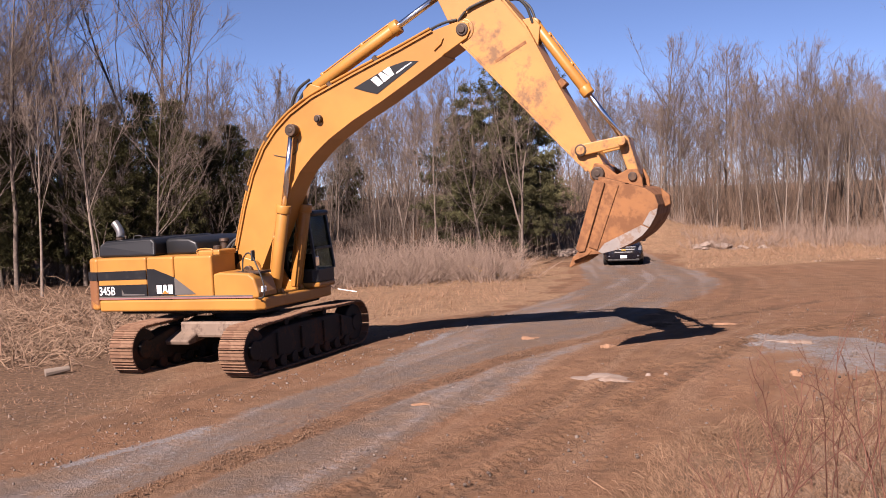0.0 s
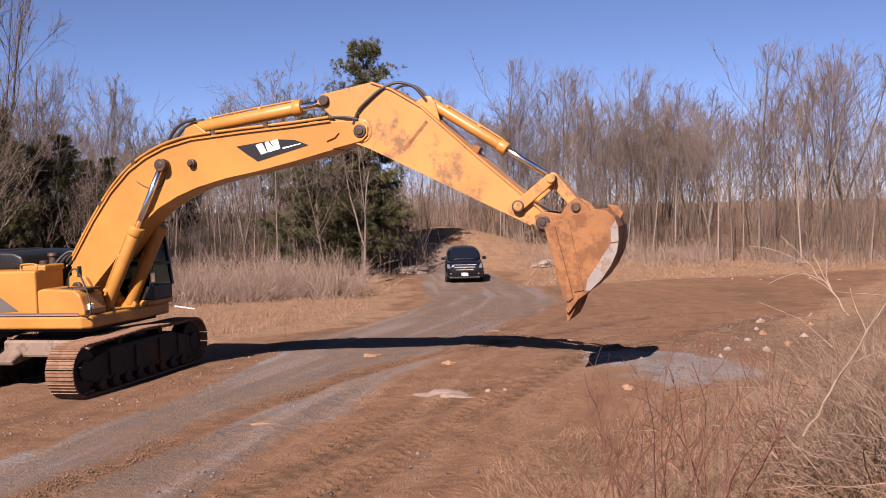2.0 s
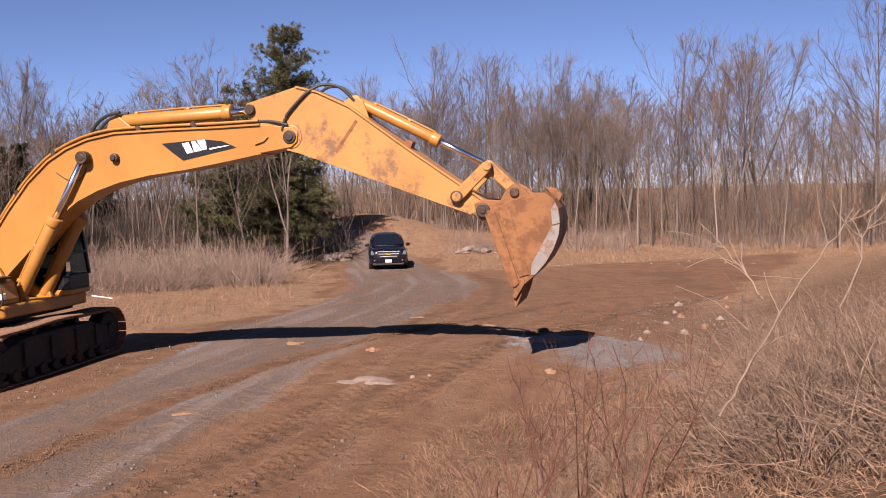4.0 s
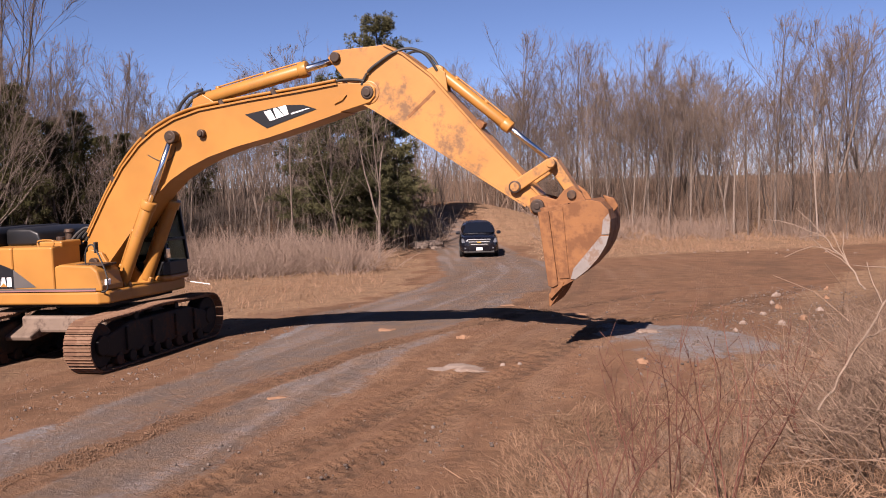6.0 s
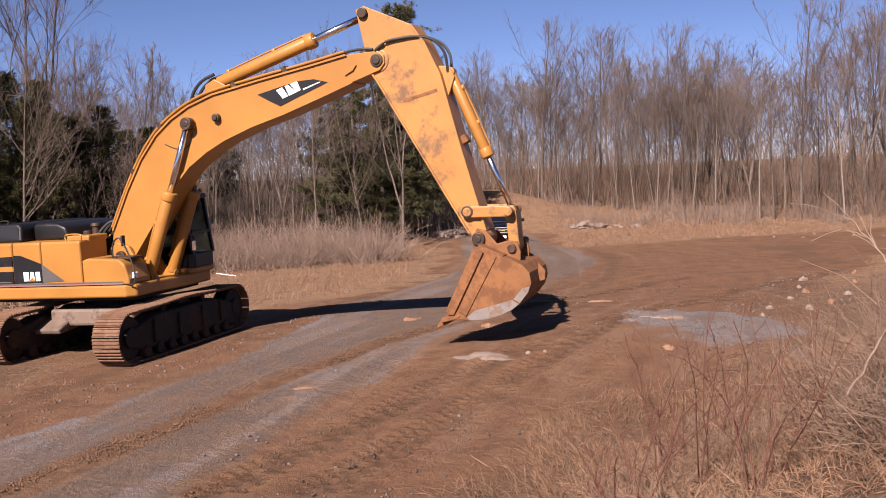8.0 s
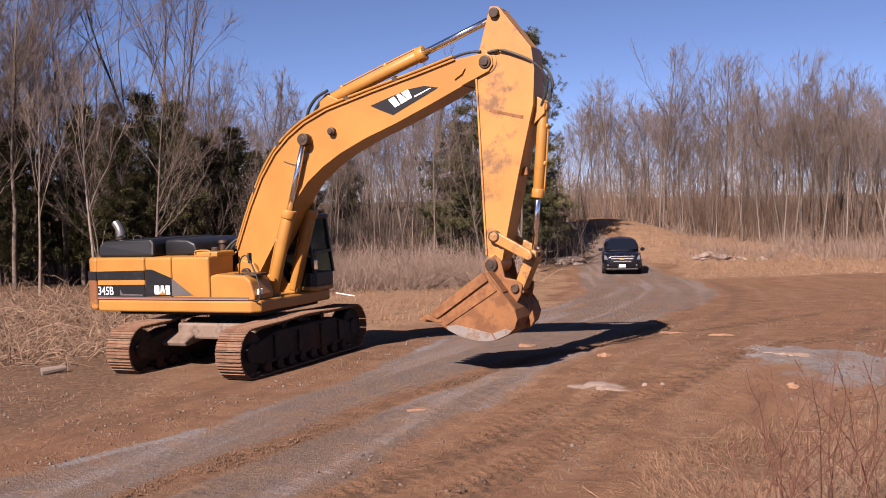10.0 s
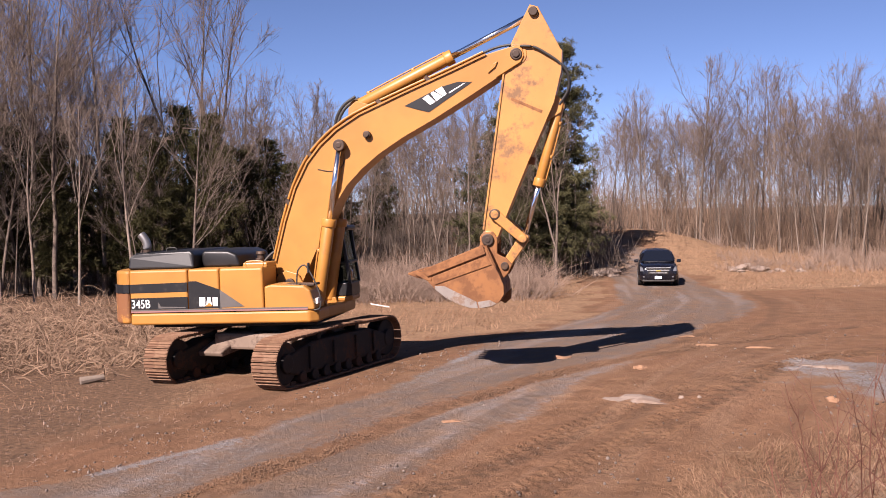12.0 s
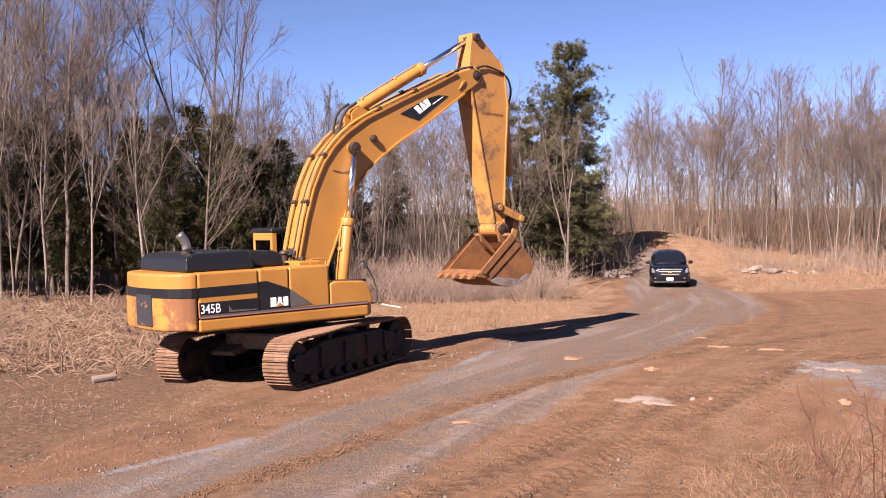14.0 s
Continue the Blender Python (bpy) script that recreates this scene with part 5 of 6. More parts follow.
def weed_clumps(name, label, roots, per, az0, az1, d0, d1, h0, h1, r, mat, seed, lean, droop, wide):
    """Uncounted stalks that spring in clumps from scattered roots, each with side sprigs."""
    rng = np.random.default_rng(seed)
    az, d = np.radians(rng.uniform(az0, az1, roots * 3)), rng.uniform(d0, d1, roots * 3)
    cx, cy = d * np.sin(az), d * np.cos(az)
    ok = bare_mask(cx, cy)
    cx, cy = cx[ok][:roots], cy[ok][:roots]
    size = np.repeat(rng.uniform(0.55, 1.1, len(cx)), per)
    tx, ty = (np.repeat(rng.normal(0, 0.25, len(cx)), per) for _ in (0, 1))
    x, y = np.repeat(cx, per), np.repeat(cy, per)
    n = len(x)
    ox, oy = rng.normal(0, wide, n), rng.normal(0, wide, n)
    x, y = x + ox, y + oy
    P = np.stack([x, y, ground_z(x, y) - 0.02], 1)
    D = np.stack([ox * 0.6 / wide * lean * 0.5 + rng.normal(0, lean * 0.5, n) + tx, oy * 0.6 / wide * lean * 0.5 + rng.normal(0, lean * 0.5, n) + ty, np.ones(n)], 1)
    L = rng.uniform(h0, h1, n) * size
    W = Wood()
    W.add(*stalks(P, D, L, r * rng.uniform(0.5, 1.5, n), rng, 0.22, droop, 4, 4, 0.35))
    for u in (0.35, 0.55, 0.75):
        P2 = ends(P, D, L, rng, np.full(n, u) + rng.uniform(-0.15, 0.15, n)) + np.array([0, 0, -1.0]) * (droop * L * u * u)[:, None]
        W.add(*stalks(P2, D + rng.normal(0, 0.55, D.shape), L * rng.uniform(0.15, 0.45, n), r * 0.55 * np.ones(n), rng, 0.2, droop * 0.4, 2, 3, 0.5))
    return tagged(raw_object(name, *W.arrays(), mat), label, "weeds", kind="stuff")


woods()
thicket("thicket", "reddish-brown saplings and brush under the trees", 1500, -33, -9, 44, 60, 1.0, 4.0, 0.013, BARK, 21, 0.3)
thicket("thicket", "brown saplings and brush behind the machine", 1900, -11, 8, 56, 80, 1.2, 5.0, 0.019, BARK, 22, 0.22)
thicket("thicket", "reddish saplings at the wood's foot", 2300, 5, 20, 73, 102, 1.0, 4.6, 0.019, RUSSET, 23, 0.3, slope=-0.3)
thicket("thicket", "reddish saplings along the clearing", 1600, 16, 28, 69, 98, 1.0, 4.4, 0.019, RUSSET, 24, 0.3, slope=-0.6)
thicket("thicket", "reddish saplings along the far clearing", 2300, 26, 44, 63, 95, 1.0, 4.6, 0.018, RUSSET, 28, 0.3)
thicket("far_woods", "hazy far woods behind the clearing", 5200, -34, 44, 112, 150, 6.0, 12.0, 0.03, RUSSET, 29, 0.12)
weed_clumps("shrub_belt", "tan leafless shrubs along the track", 100, 32, -9.5, 3.6, 42, 50, 0.7, 2.6, 0.014, SHRUB, 25, 1.1, 0.15, 0.6)
weed_clumps("weed_belt", "dry weeds at the foot of the wood", 170, 20, 13, 42, 60, 69, 0.4, 1.5, 0.014, SHRUB, 26, 0.8, 0.1, 0.4)
thicket("weed_belt", "dry weeds on the slope over the track", 1500, 9, 22, 60, 72, 0.15, 0.45, 0.010, STRAW, 27, 0.35)
grass("grass", "flattened straw-coloured grass beside the machine", 26000, (-24, -5, 14, 40), 0.06, 0.22, 0.0075, STRAW, 31, 2.2)
grass("grass", "straw-coloured grass along the track", 15000, (-12, 7, 28, 56), 0.10, 0.38, 0.011, STRAW, 32)
grass("grass", "straw-coloured grass past the turning place", 24000, (8, 44, 44, 64), 0.12, 0.38, 0.011, STRAW, 33, 0.9)
grass("grass", "dry grass on the bank", 50000, (1.0, 11, 6.5, 17), 0.08, 0.36, 0.0048, STRAW, 34, 1.5, segs=2)
grass("leaf_litter", "flattened brown leaves and straw bits on the soil", 9000, (-14, -4, 13, 26), 0.03, 0.14, 0.010, SHRUB, 41, 3.0, keep=lambda x, y: (off_line(x, y, ROAD)[0] < -2.4) & (np.hypot(x + 4.55, y - 22.8) > 3.6))
weed_clumps("tangle", "arching bleached dead stalks heaped beside the machine", 115, 14, -33, -14.5, 25, 37, 0.8, 2.8, 0.016, TANGLE, 35, 1.5, 0.8, 0.8)
weed_clumps("bank_weeds", "grey-brown dry weeds on the near bank", 60, 9, 13, 33, 7.5, 13, 0.2, 0.7, 0.0046, WEED, 36, 1.1, 0.2, 0.2)
weed_clumps("bank_weeds", "dense dry weed stalks on the near bank", 64, 42, 30.5, 46, 7.6, 12.0, 0.5, 1.65, 0.0055, WEED, 37, 1.0, 0.3, 0.25)
weed_clumps("bank_weeds", "leaning dry stalks past the gravel", 18, 18, 23, 40, 14, 22, 0.4, 1.1, 0.0045, WEED, 38, 0.4, 0.05, 0.16)
weed_clumps("bank_straw", "bleached flattened straw on the near bank", 130, 28, 12, 46, 7.0, 12.5, 0.2, 0.5, 0.0045, STRAW, 39, 1.5, 0.5, 0.3)


REDTWIG = bark("red_brown_briar", (0.075, 0.030, 0.022), (0.155, 0.072, 0.050), 4)
DEADWOOD = bark("bleached_dead_wood", (0.160, 0.112, 0.080), (0.267, 0.197, 0.149), 8)


def briars():
    """Arching bare briar canes, a few to each root."""
    rng = np.random.default_rng(61)
    for az, d, n, h in ((18.6, 9.4, 4, 1.5), (17.4, 8.2, 4, 1.2), (19.6, 10.4, 4, 1.3), (23.6, 8.0, 4, 1.3), (15.4, 8.4, 3, 0.9), (26.0, 10.2, 4, 1.2), (20.6, 8.8, 4, 1.6), (16.4, 9.2, 3, 1.1), (22.8, 9.6, 4, 1.4), (24.6, 8.6, 3, 1.5), (14.5, 9.8, 3, 0.9), (27.5, 9.4, 4, 1.3), (21.5, 11.5, 3, 1.6)):
        x, y, z = at_bearing(az, d)
        root = tagged(empty("briar", pose(x, y, z - 0.02)), "red-brown leafless briar on the near bank", "shrub", "briars")
        for k in range(n):
            w = Wood()
            a = rng.uniform(0, 6.28)
            pts = wander((rng.normal(0, 0.05), rng.normal(0, 0.05), 0), (0.35 * math.cos(a), 0.35 * math.sin(a), 1), h * rng.uniform(0.7, 1.15), 8, rng, 0.10, -0.045)
            w.limb(pts, 0.0075, 0.0025, 5)
            tips = []
            for i in rng.integers(2, 8, 8):
                tip = wander(pts[i], rng.normal(0, 0.6, 3) + np.array([0, 0, 0.8]), h * rng.uniform(0.12, 0.32), 3, rng, 0.15, 0.0)
                tips.append(tip)
            cane = raw_object("cane", *w.arrays(), REDTWIG, root)
            for tip in tips:
                t = Wood()
                t.limb(tip, 0.003, 0.0012, 3)
                raw_object("twig", *t.arrays(), REDTWIG, cane)


def dead_branch(pts, r, label, seed):
    rng = np.random.default_rng(seed)
    w = Wood()
    pts = np.array(pts)
    fine = []
    for a, b_ in zip(pts, pts[1:]):
        for u in np.linspace(0, 1, 5)[:-1]:
            fine.append(a + (b_ - a) * u + rng.normal(0, 0.012, 3))
    fine.append(pts[-1])
    fine = np.array(fine)
    root = tagged(empty("dead_branch", Matrix.Translation(Vector(fine[0]))), label, "branch", "dead branches")
    w.limb(fine - fine[0], r, r * 0.35, 7)
    raw_object("stem", *w.arrays(), DEADWOOD, root)
    for k in range(7):
        s = Wood()
        i = rng.integers(len(fine) // 3, len(fine) - 1)
        d = fine[i] - fine[i - 1]
        d = d / np.linalg.norm(d) + rng.normal(0, 0.5, 3)
        s.limb(wander(fine[i] - fine[0], d, rng.uniform(0.25, 0.6), 4, rng, 0.15, 0.03), r * 0.45, 0.003, 5)
        raw_object("side_twig", *s.arrays(), DEADWOOD, root)


def sight(az, el, d):
    """A point at a bearing and height angle from the eye, d metres out."""
    return (d * math.sin(radians(az)), d * math.cos(radians(az)), EYE.z + d * math.tan(radians(el)))


briars()
dead_branch([sight(28.2, -12.5, 7.7), sight(29.6, -10.2, 7.9), sight(31.3, -7.0, 8.3), sight(33.8, -3.2, 8.6), sight(35.4, -1.4, 8.8)], 0.011, "long bleached dead branch leaning in the weeds", 71)
dead_branch([sight(30.6, -6.2, 8.6), sight(29.4, -4.4, 8.8), sight(28.2, -3.0, 9.0)], 0.009, "bleached forked dead branch in the weeds", 72)
dead_branch([sight(34.5, -6.5, 8.4), sight(35.6, -3.0, 8.5), sight(36.5, -0.6, 8.6)], 0.009, "bleached dead branch standing in the weeds", 73)

# ---- parked car, stones, log ----
STONE = worn("pale_fieldstone", (0.225, 0.172, 0.138), (0.125, 0.083, 0.060), 0.9, amount=0.7, lo=0.42, hi=0.62, big=3, relief=0.5)
OCHRE = worn("orange_clay_stone", (0.225, 0.125, 0.072), (0.140, 0.076, 0.044), 0.9, amount=0.6, lo=0.45, hi=0.65, big=3, relief=0.5)
TIMBER = worn("yellow_split_timber", (0.330, 0.203, 0.075), (0.171, 0.096, 0.048), 0.8, amount=0.6, big=3)
SILVER = worn("chrome_trim", (0.330, 0.330, 0.336), (0.213, 0.186, 0.160), 0.3, metal=0.6, amount=0.2)
PLATE = worn("white_plate", (0.75, 0.75, 0.74), (0.4, 0.35, 0.3), 0.5, amount=0.3)


def stone_bm(sx, sy, sz, seed, flat=0.3, level=2):
    b = bmesh.new()
    bmesh.ops.create_icosphere(b, subdivisions=level, radius=1)
    for v in b.verts:
        n = noise.noise(v.co * 1.3 + Vector((seed * 3.7, seed, 0))) * 0.55 + noise.noise(v.co * 3.1 + Vector((0, seed * 2.3, 1))) * 0.3
        v.co *= 1 + n
        v.co.z = max(v.co.z, -flat)
        v.co = Vector((v.co.x * sx, v.co.y * sy, v.co.z * sz))
    return b


def stone(x, y, sx, sy, sz, seed, mat, label, rz=0, level=2, flat=0.3):
    p = down(x, y)
    ob = part("stone", stone_bm(sx, sy, sz, seed, flat, level), mat)
    ob.matrix_basis = pose(p.x, p.y, p.z + sz * flat * 0.2, 0, 0, rz)
    return tagged(ob, label, "stone", "loose stones")


def flush(x, y, a, b_, seed, mat, label, rz):
    """A stone sunk in the ground so that only its worn top shows."""
    p = down(x, y)
    ob = part("stone", stone_bm(a, b_, 0.09, seed, 1.5, 3), mat)
    ob.matrix_basis = pose(p.x, p.y, p.z - 0.052, 0, 0, rz)
    return tagged(ob, label, "stone", "loose stones")


def stones():
    # flush pale slabs in the dirt
    for x, y, a, b_, mat, s, r in ((2.95, 18.7, 0.62, 0.36, STONE, 1, -30), (-0.49, 16.94, 0.22, 0.17, OCHRE, 2, 10), (1.95, 24.19, 0.26, 0.22, OCHRE, 3, 0), (5.76, 26.0, 0.36, 0.16, OCHRE, 4, -15),
                                   (6.95, 25.4, 0.42, 0.2, OCHRE, 5, -25), (7.5, 22.25, 0.6, 0.36, STONE, 6, -30), (3.58, 22.7, 0.15, 0.14, OCHRE, 7, 0), (5.64, 27.7, 0.25, 0.18, OCHRE, 8, 0)):
        flush(x, y, a, b_, s, mat, "flat pale stone worn flush with the dirt" if mat is STONE else "flat orange stone worn flush with the dirt", r)
    # single stones
    for x, y, a, s, lab, mat in ((-3.05, 22.45, 0.15, 11, "small pale stone beside the track", STONE), (3.68, 18.75, 0.07, 12, "pebble in the dirt", STONE), (6.31, 18.36, 0.11, 13, "small orange stone at the gravel", OCHRE),
                                 (4.02, 18.8, 0.06, 14, "pebble in the dirt", STONE), (11.86, 22.86, 0.17, 15, "orange stone in rubble", OCHRE), (10.98, 22.14, 0.13, 16, "pale stone in rubble", STONE), (10.26, 22.62, 0.1, 17, "pale stone in rubble", STONE),
                                 (13.44, 27.46, 0.15, 18, "pale stone in rubble", STONE), (15.58, 28.54, 0.12, 19, "orange stone in rubble", OCHRE), (12.3, 25.0, 0.14, 20, "orange stone in rubble", OCHRE), (13.0, 24.2, 0.12, 21, "pale stone in rubble", STONE),
                                 (11.4, 24.0, 0.09, 22, "pale stone in rubble", STONE), (12.6, 26.0, 0.1, 23, "pale stone in rubble", STONE), (14.4, 26.4, 0.13, 24, "orange stone in rubble", OCHRE), (9.6, 21.6, 0.08, 25, "pale stone in rubble", STONE)):
        stone(x, y, a * 0.85, a * 0.6, a * 0.7, s, mat, lab, s * 40)
    for k, (x, y, a) in enumerate(((6.66, 55.0, 0.8), (7.1, 54.4, 0.45), (6.2, 54.0, 0.3), (6.9, 53.8, 0.22))):
        stone(x, y, a, a * 0.7, a * 0.5, 30 + k, STONE, "pale boulder at the track's edge", 20 * k, 3)
    for k, (x, y, a) in enumerate(((14.7, 57.5, 0.7), (15.3, 56.0, 0.6), (14.2, 55.6, 0.33), (16.2, 55.4, 0.42), (17.2, 55.0, 0.33), (15.6, 54.8, 0.25), (14.0, 56.5, 0.33))):
        stone(x, y, a, a * 0.7, a * 0.42, 50 + k, STONE, "pale boulder in a heap past the track", 33 * k, 3)
    rng = random.Random(9)
    for k in range(26):
        x = rng.uniform(15, 24)
        stone(x, 46.5 + (x - 15) * -0.3 + rng.uniform(-3.0, 3.0), *(rng.uniform(0.05, 0.13),) * 2, 0.05, 70 + k, rng.choice((STONE, OCHRE)), "small rubble stone by the dirt road", 0, 1)
    # short sawn log in the grass, broken board
    p = down(-8.29, 21.31)
    log = tagged(part("log", rod((-0.25, 0, 0.07), (0.25, 0.06, 0.12), 0.095, sides=9, r2=0.06, bev=0.012), PALEBARK, None), "short sawn pale log lying in dry grass", "log")
    log.matrix_basis = pose(p.x, p.y, p.z - 0.01, 0, 0, 25)
    p = down(1.53, 43.2)
    board = tagged(part("board", box(-0.9, 0.9, -0.14, 0.14, 0.0, 0.09, 0.02), TIMBER), "yellow broken board lying in the grass", "board")
    board.matrix_basis = pose(p.x, p.y, p.z + 0.18, 0, 14, -35)
    p = down(-3.74, 37.9)
    pipe = tagged(part("white_pipe", rod((-0.45, 0, 0.05), (0.45, 0, 0.05), 0.019, sides=10), WHITE), "thin white pipe lying in the grass", "pipe")
    pipe.matrix_basis = pose(p.x, p.y, p.z + 0.03, 0, 6, -30)


def gravel():
    """Uncounted small stones on the lanes, the apron and the rubble strip."""
    rng = np.random.default_rng(77)
    proto = bmesh.new()
    bmesh.ops.create_icosphere(proto, subdivisions=1, radius=1)
    base = np.array([v.co for v in proto.verts])
    tri = np.array([[v.index for v in f.verts] for f in proto.faces])
    proto.free()
    x, y = rng.uniform(-9, 16, 30000), rng.uniform(10.5, 30, 30000)
    side, _ = off_line(x, y, ROAD)
    q = bank_q(x, y)
    ok = ((np.abs(side + 1.6) < 0.5) & (rng.uniform(size=len(x)) < 0.4)) | ((q > -0.8) & (q < 2.2) & (x > 5.5) & (rng.uniform(size=len(x)) < 0.5)) | ((side > 1.5) & (q < 0.5) & (rng.uniform(size=len(x)) < 0.05)) | ((np.abs(q) < 0.7) & (rng.uniform(size=len(x)) < 0.3)) | ((side < -2) & (side > -5) & (rng.uniform(size=len(x)) < 0.06))
    x, y = x[ok], y[ok]
    n = len(x)
    s = (0.007 + 0.022 * rng.uniform(size=n) ** 3)[:, None]
    V = np.stack([x, y, ground_z(x, y) + 0.008], 1)[:, None] + base[None] * (s * rng.uniform(0.6, 1.3, (n, 3)))[:, None] * (1 + rng.normal(0, 0.12, (n, len(base), 1)))
    F = (np.arange(n)[:, None, None] * len(base) + tri[None]).reshape(-1, 3)
    m, nt, b = nodes_of("mixed_gravel", 0.9)
    g = nt.nodes.new("ShaderNodeNewGeometry")
    nt.links.new(mix(nt, g.outputs["Random Per Island"], (0.060, 0.042, 0.032), (0.150, 0.118, 0.098)), b.inputs["Base Color"])
    tagged(raw_object("gravel", V.reshape(-1, 3), F, m), "loose grey and tan gravel on the dirt", "gravel", kind="stuff")


def clods():
    """Crumbs of dirt thrown up along the wheel ruts."""
    rng = np.random.default_rng(78)
    proto = bmesh.new()
    bmesh.ops.create_icosphere(proto, subdivisions=1, radius=1)
    base = np.array([v.co for v in proto.verts])
    tri = np.array([[v.index for v in f.verts] for f in proto.faces])
    proto.free()
    V, F, count = [], [], 0
    for pts, n, spread, edge, big in ((RUTS[1], 6000, 0.21, 0.0, 0.013), (RUTS[0], 2600, 0.10, 0.30, 0.011), (RUTS[2], 1200, 0.10, 0.28, 0.011)):
        k = rng.uniform(0, len(pts) - 2.2, n)
        i = k.astype(int)
        d = pts[i + 1] - pts[i]
        nrm = np.stack([-d[:, 1], d[:, 0]], 1) / np.linalg.norm(d, axis=1, keepdims=True)
        p = pts[i] + d * (k - i)[:, None] + nrm * (rng.normal(0, spread, n) + edge * rng.choice((-1, 1), n))[:, None]
        x, y = p[:, 0], p[:, 1]
        ok = value_noise(x, y, 1.3, 51) > 0.45
        x, y = x[ok], y[ok]
        m = len(x)
        s = big * rng.uniform(0.3, 1.2, (m, 1)) ** 1.5
        co = np.stack([x, y, ground_z(x, y) + 0.006 + 0.012 * (edge == 0)], 1)[:, None] + base[None] * (s * rng.uniform(0.6, 1.4, (m, 3)))[:, None] * (1 + rng.normal(0, 0.16, (m, len(base), 1)))
        V.append(co.reshape(-1, 3))
        F.append((np.arange(m)[:, None, None] * len(base) + tri[None]).reshape(-1, 3) + count)
        count += m * len(base)
    mat = worn("crumbled_dirt", (0.134, 0.077, 0.045), (0.075, 0.042, 0.025), 0.95, amount=0.7, lo=0.4, hi=0.6, big=2, relief=0.4)
    tagged(raw_object("dirt_clods", np.concatenate(V), np.concatenate(F), mat), "crumbled brown clods along the wheel ruts", "dirt", kind="stuff")


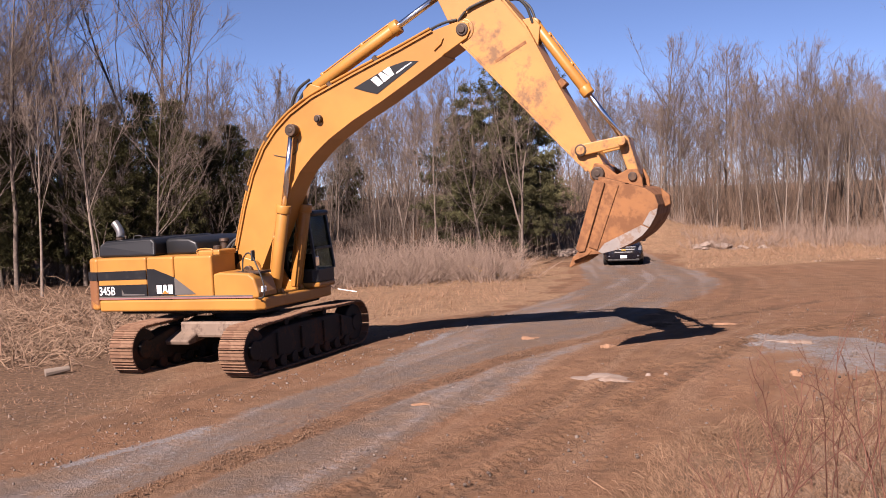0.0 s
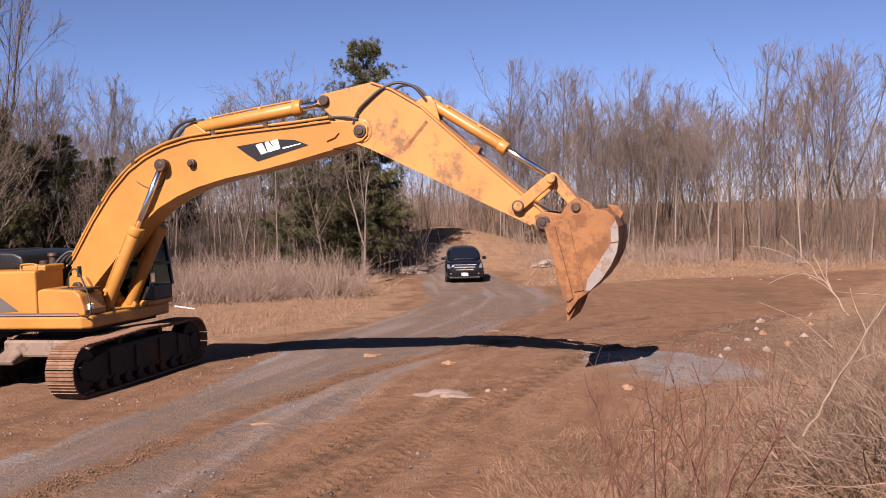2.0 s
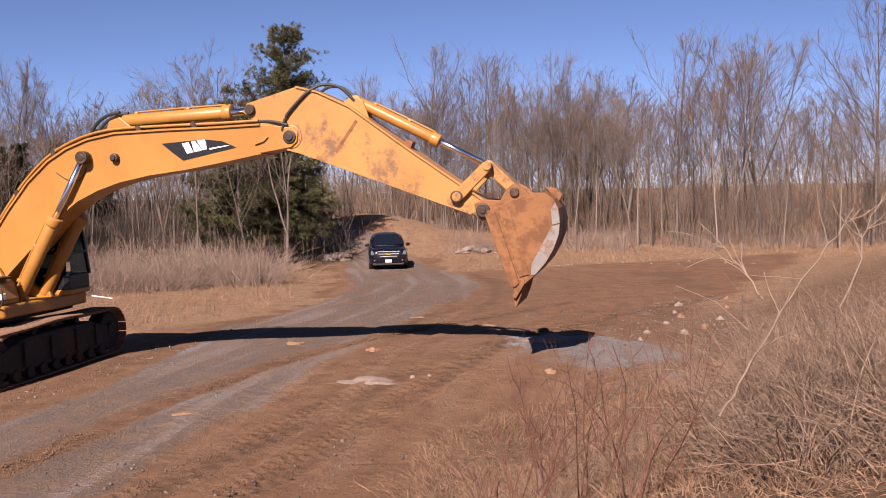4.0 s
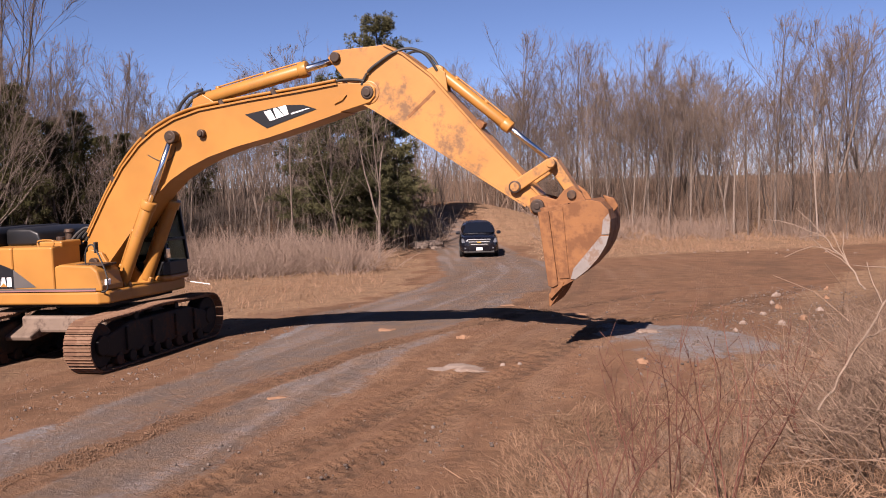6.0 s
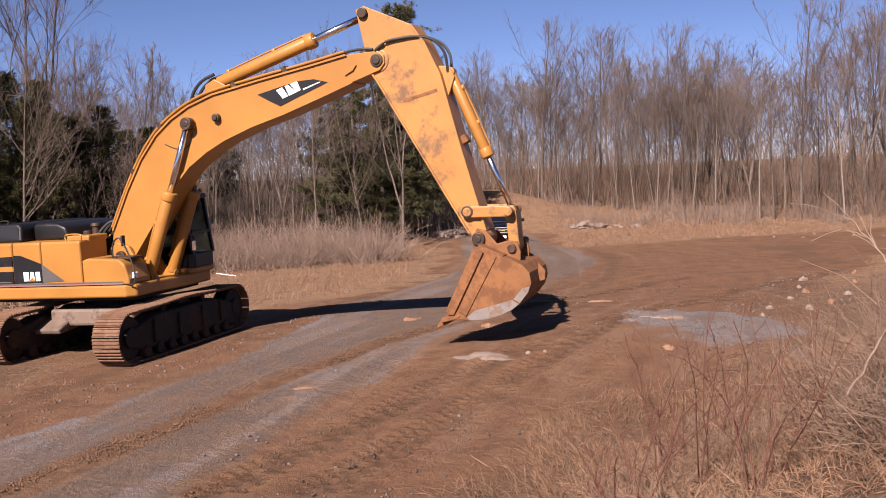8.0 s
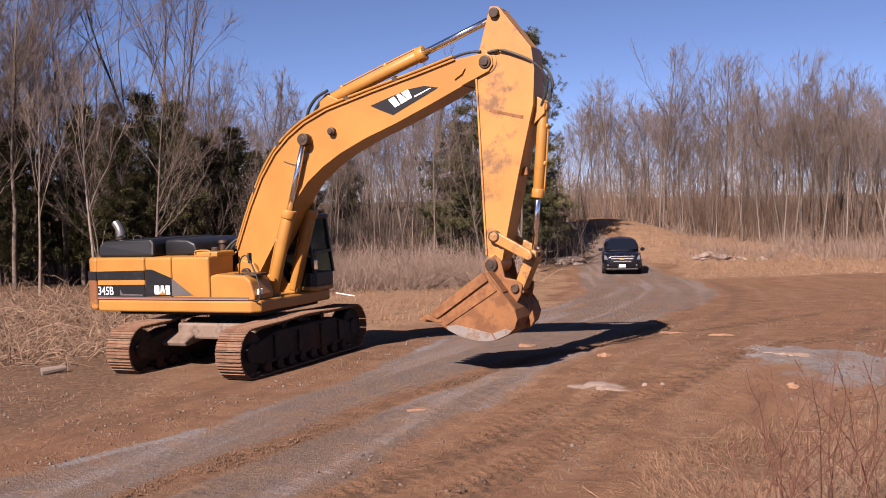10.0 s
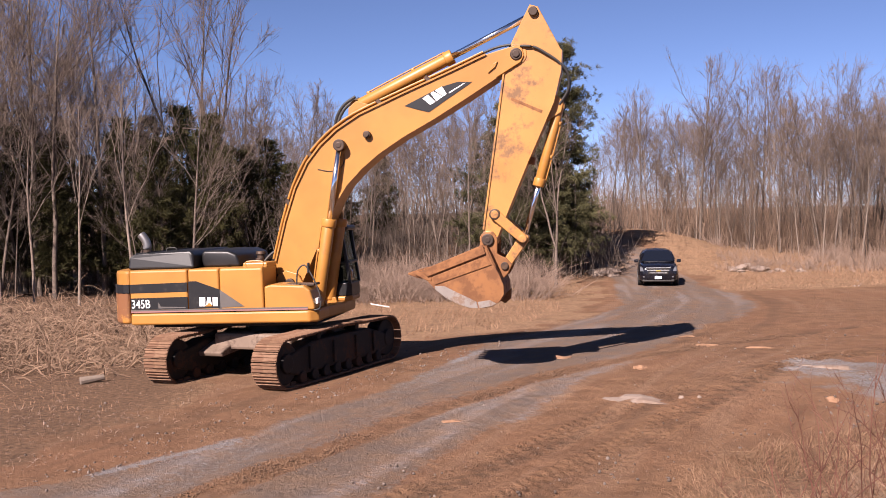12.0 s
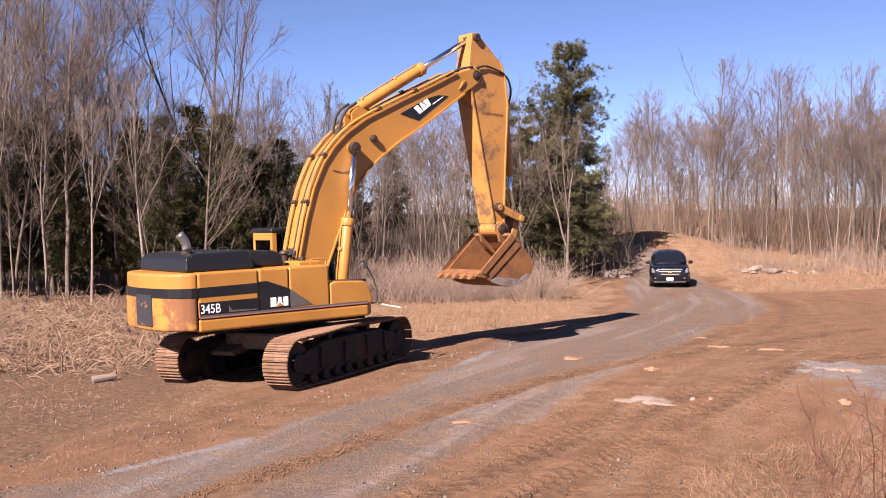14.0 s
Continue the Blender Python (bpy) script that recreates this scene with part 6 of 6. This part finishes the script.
def parked_car():
    p = down(8.08, 46.1)
    car = tagged(empty("car", pose(p.x + 0.36, p.y + 2.39, p.z, 0, 0, -8.5)), "black sport utility car with chrome grille parked on the gravel track", "car")
    turn = Matrix.Rotation(math.pi / 2, 4, "Z")

    def car_part(name, bm, mat, label="", parent=None, smooth=False):
        bmesh.ops.transform(bm, matrix=turn, verts=bm.verts)
        return part(name, bm, mat, parent or car, label, smooth)

    def loft(sections, bm=None):
        """Rounded hull through cross sections (x, half width low, half width high, z low, z high, crown)."""
        b = bmesh.new()
        rings = []
        for x, w0, w1, z0, z1, cr in sections:
            ring = []
            half = [(0.0, z0), (w0 * 0.8, z0), (w0 * 0.97, z0 + 0.08), (w0, z0 + (z1 - z0) * 0.4), (w0 * 0.55 + w1 * 0.45, z0 + (z1 - z0) * 0.78), (w1 * 0.94, z1 - 0.035), (w1 * 0.8, z1), (0.0, z1 + cr)]
            for y, z in half + [(-y, z) for y, z in half[-2:0:-1]]:
                ring.append(b.verts.new((x, y, z)))
            rings.append(ring)
        n = len(rings[0])
        for u, v in zip(rings, rings[1:]):
            for k in range(n):
                b.faces.new((u[k], u[(k + 1) % n], v[(k + 1) % n], v[k]))
        b.faces.new(rings[0][::-1])
        b.faces.new(rings[-1])
        bmesh.ops.recalc_face_normals(b, faces=b.faces)
        return b

    body = loft([(-2.42, 0.62, 0.60, 0.34, 0.84, 0.01), (-2.36, 0.80, 0.76, 0.27, 0.93, 0.02), (-2.15, 0.92, 0.84, 0.24, 1.00, 0.03), (-1.7, 0.95, 0.88, 0.24, 1.05, 0.04), (-1.1, 0.955, 0.90, 0.24, 1.10, 0.04),
                 (0.0, 0.955, 0.90, 0.24, 1.12, 0.02), (1.5, 0.955, 0.90, 0.24, 1.13, 0.02), (2.2, 0.92, 0.86, 0.27, 1.12, 0.02), (2.42, 0.80, 0.78, 0.36, 1.05, 0.01)])
    car_part("body", body, CARPAINT, "glossy black body", smooth=True)
    cabin = loft([(-1.25, 0.80, 0.76, 1.04, 1.12, 0.01), (-0.50, 0.85, 0.62, 1.06, 1.57, 0.02), (-0.1, 0.86, 0.60, 1.06, 1.67, 0.03), (1.3, 0.86, 0.59, 1.06, 1.69, 0.03), (1.95, 0.83, 0.58, 1.06, 1.63, 0.02), (2.35, 0.76, 0.66, 1.06, 1.16, 0.01)])
    car_part("cabin", cabin, CARPAINT, smooth=True)
    ws = prism([(-1.20, 1.150), (-0.47, 1.625), (-0.49, 1.650), (-1.235, 1.172)], -0.72, 0.72, 0, 0, taper=lambda x, z: 0.80 if z > 1.4 else 1.05)
    car_part("windscreen", ws, TINT, "dark reflecting windscreen")
    for s in (-1, 1):
        win = prism([(-0.85, 1.16), (-0.40, 1.54), (1.85, 1.58), (2.05, 1.18)], s * 0.80 - 0.012, s * 0.80 + 0.012, 0.004, 1)
        for v in win.verts:
            v.co.y -= s * (v.co.z - 1.16) * 0.25
        car_part("side_window", win, TINT)
        car_part("headlamp", prism([(-2.40, 0.72), (-2.36, 0.88), (-2.16, 0.95), (-2.18, 0.78)], *sorted((s * 0.60, s * 0.86)), 0.03, 3, taper=None), LAMP, "clear headlamp")
        car_part("mirror", box(-1.0, -0.84, *sorted((s * 0.92, s * 1.13)), 1.08, 1.24, 0.05, 3), CARPAINT)
        car_part("fog_lamp", box(-2.41, -2.33, *sorted((s * 0.58, s * 0.72)), 0.43, 0.50, 0.015, 2), LAMP)
        for x in (-1.42, 1.48):
            wheel = car_part("wheel", rod((x, s * 0.72, 0.36), (x, s * 0.962, 0.36), 0.36, sides=28, bev=0.04), TYRE, "dusty black tyre")
            car_part("rim", rod((x, s * 0.94, 0.36), (x, s * 0.975, 0.36), 0.22, sides=20, bev=0.02), PIPE, "", wheel)
    for z0, z1 in ((0.79, 0.89), (0.58, 0.73)):
        car_part("grille", box(-2.435, -2.36, -0.48, 0.48, z0, z1, 0.02, 2), DARK, "dark grille")
    for z, w, h in ((0.89, 0.58, 0.018), (0.775, 0.52, 0.022), (0.65, 0.42, 0.016)):
        car_part("grille_bar", box(-2.455, -2.34, -w, w, z - h, z + h, 0.012, 2), SILVER, "chrome bar")
    car_part("badge", box(-2.475, -2.45, -0.10, 0.10, 0.73, 0.79, 0.01, 1), GOLD, "small gold badge")
    car_part("number_plate", box(-2.45, -2.42, -0.16, 0.16, 0.36, 0.50, 0.006, 1), PLATE, "plain white number plate")
    car_part("lower_bumper", box(-2.40, -2.2, -0.76, 0.76, 0.22, 0.34, 0.05, 3), HOSE)


stones()
gravel()
clods()
parked_car()


motions()
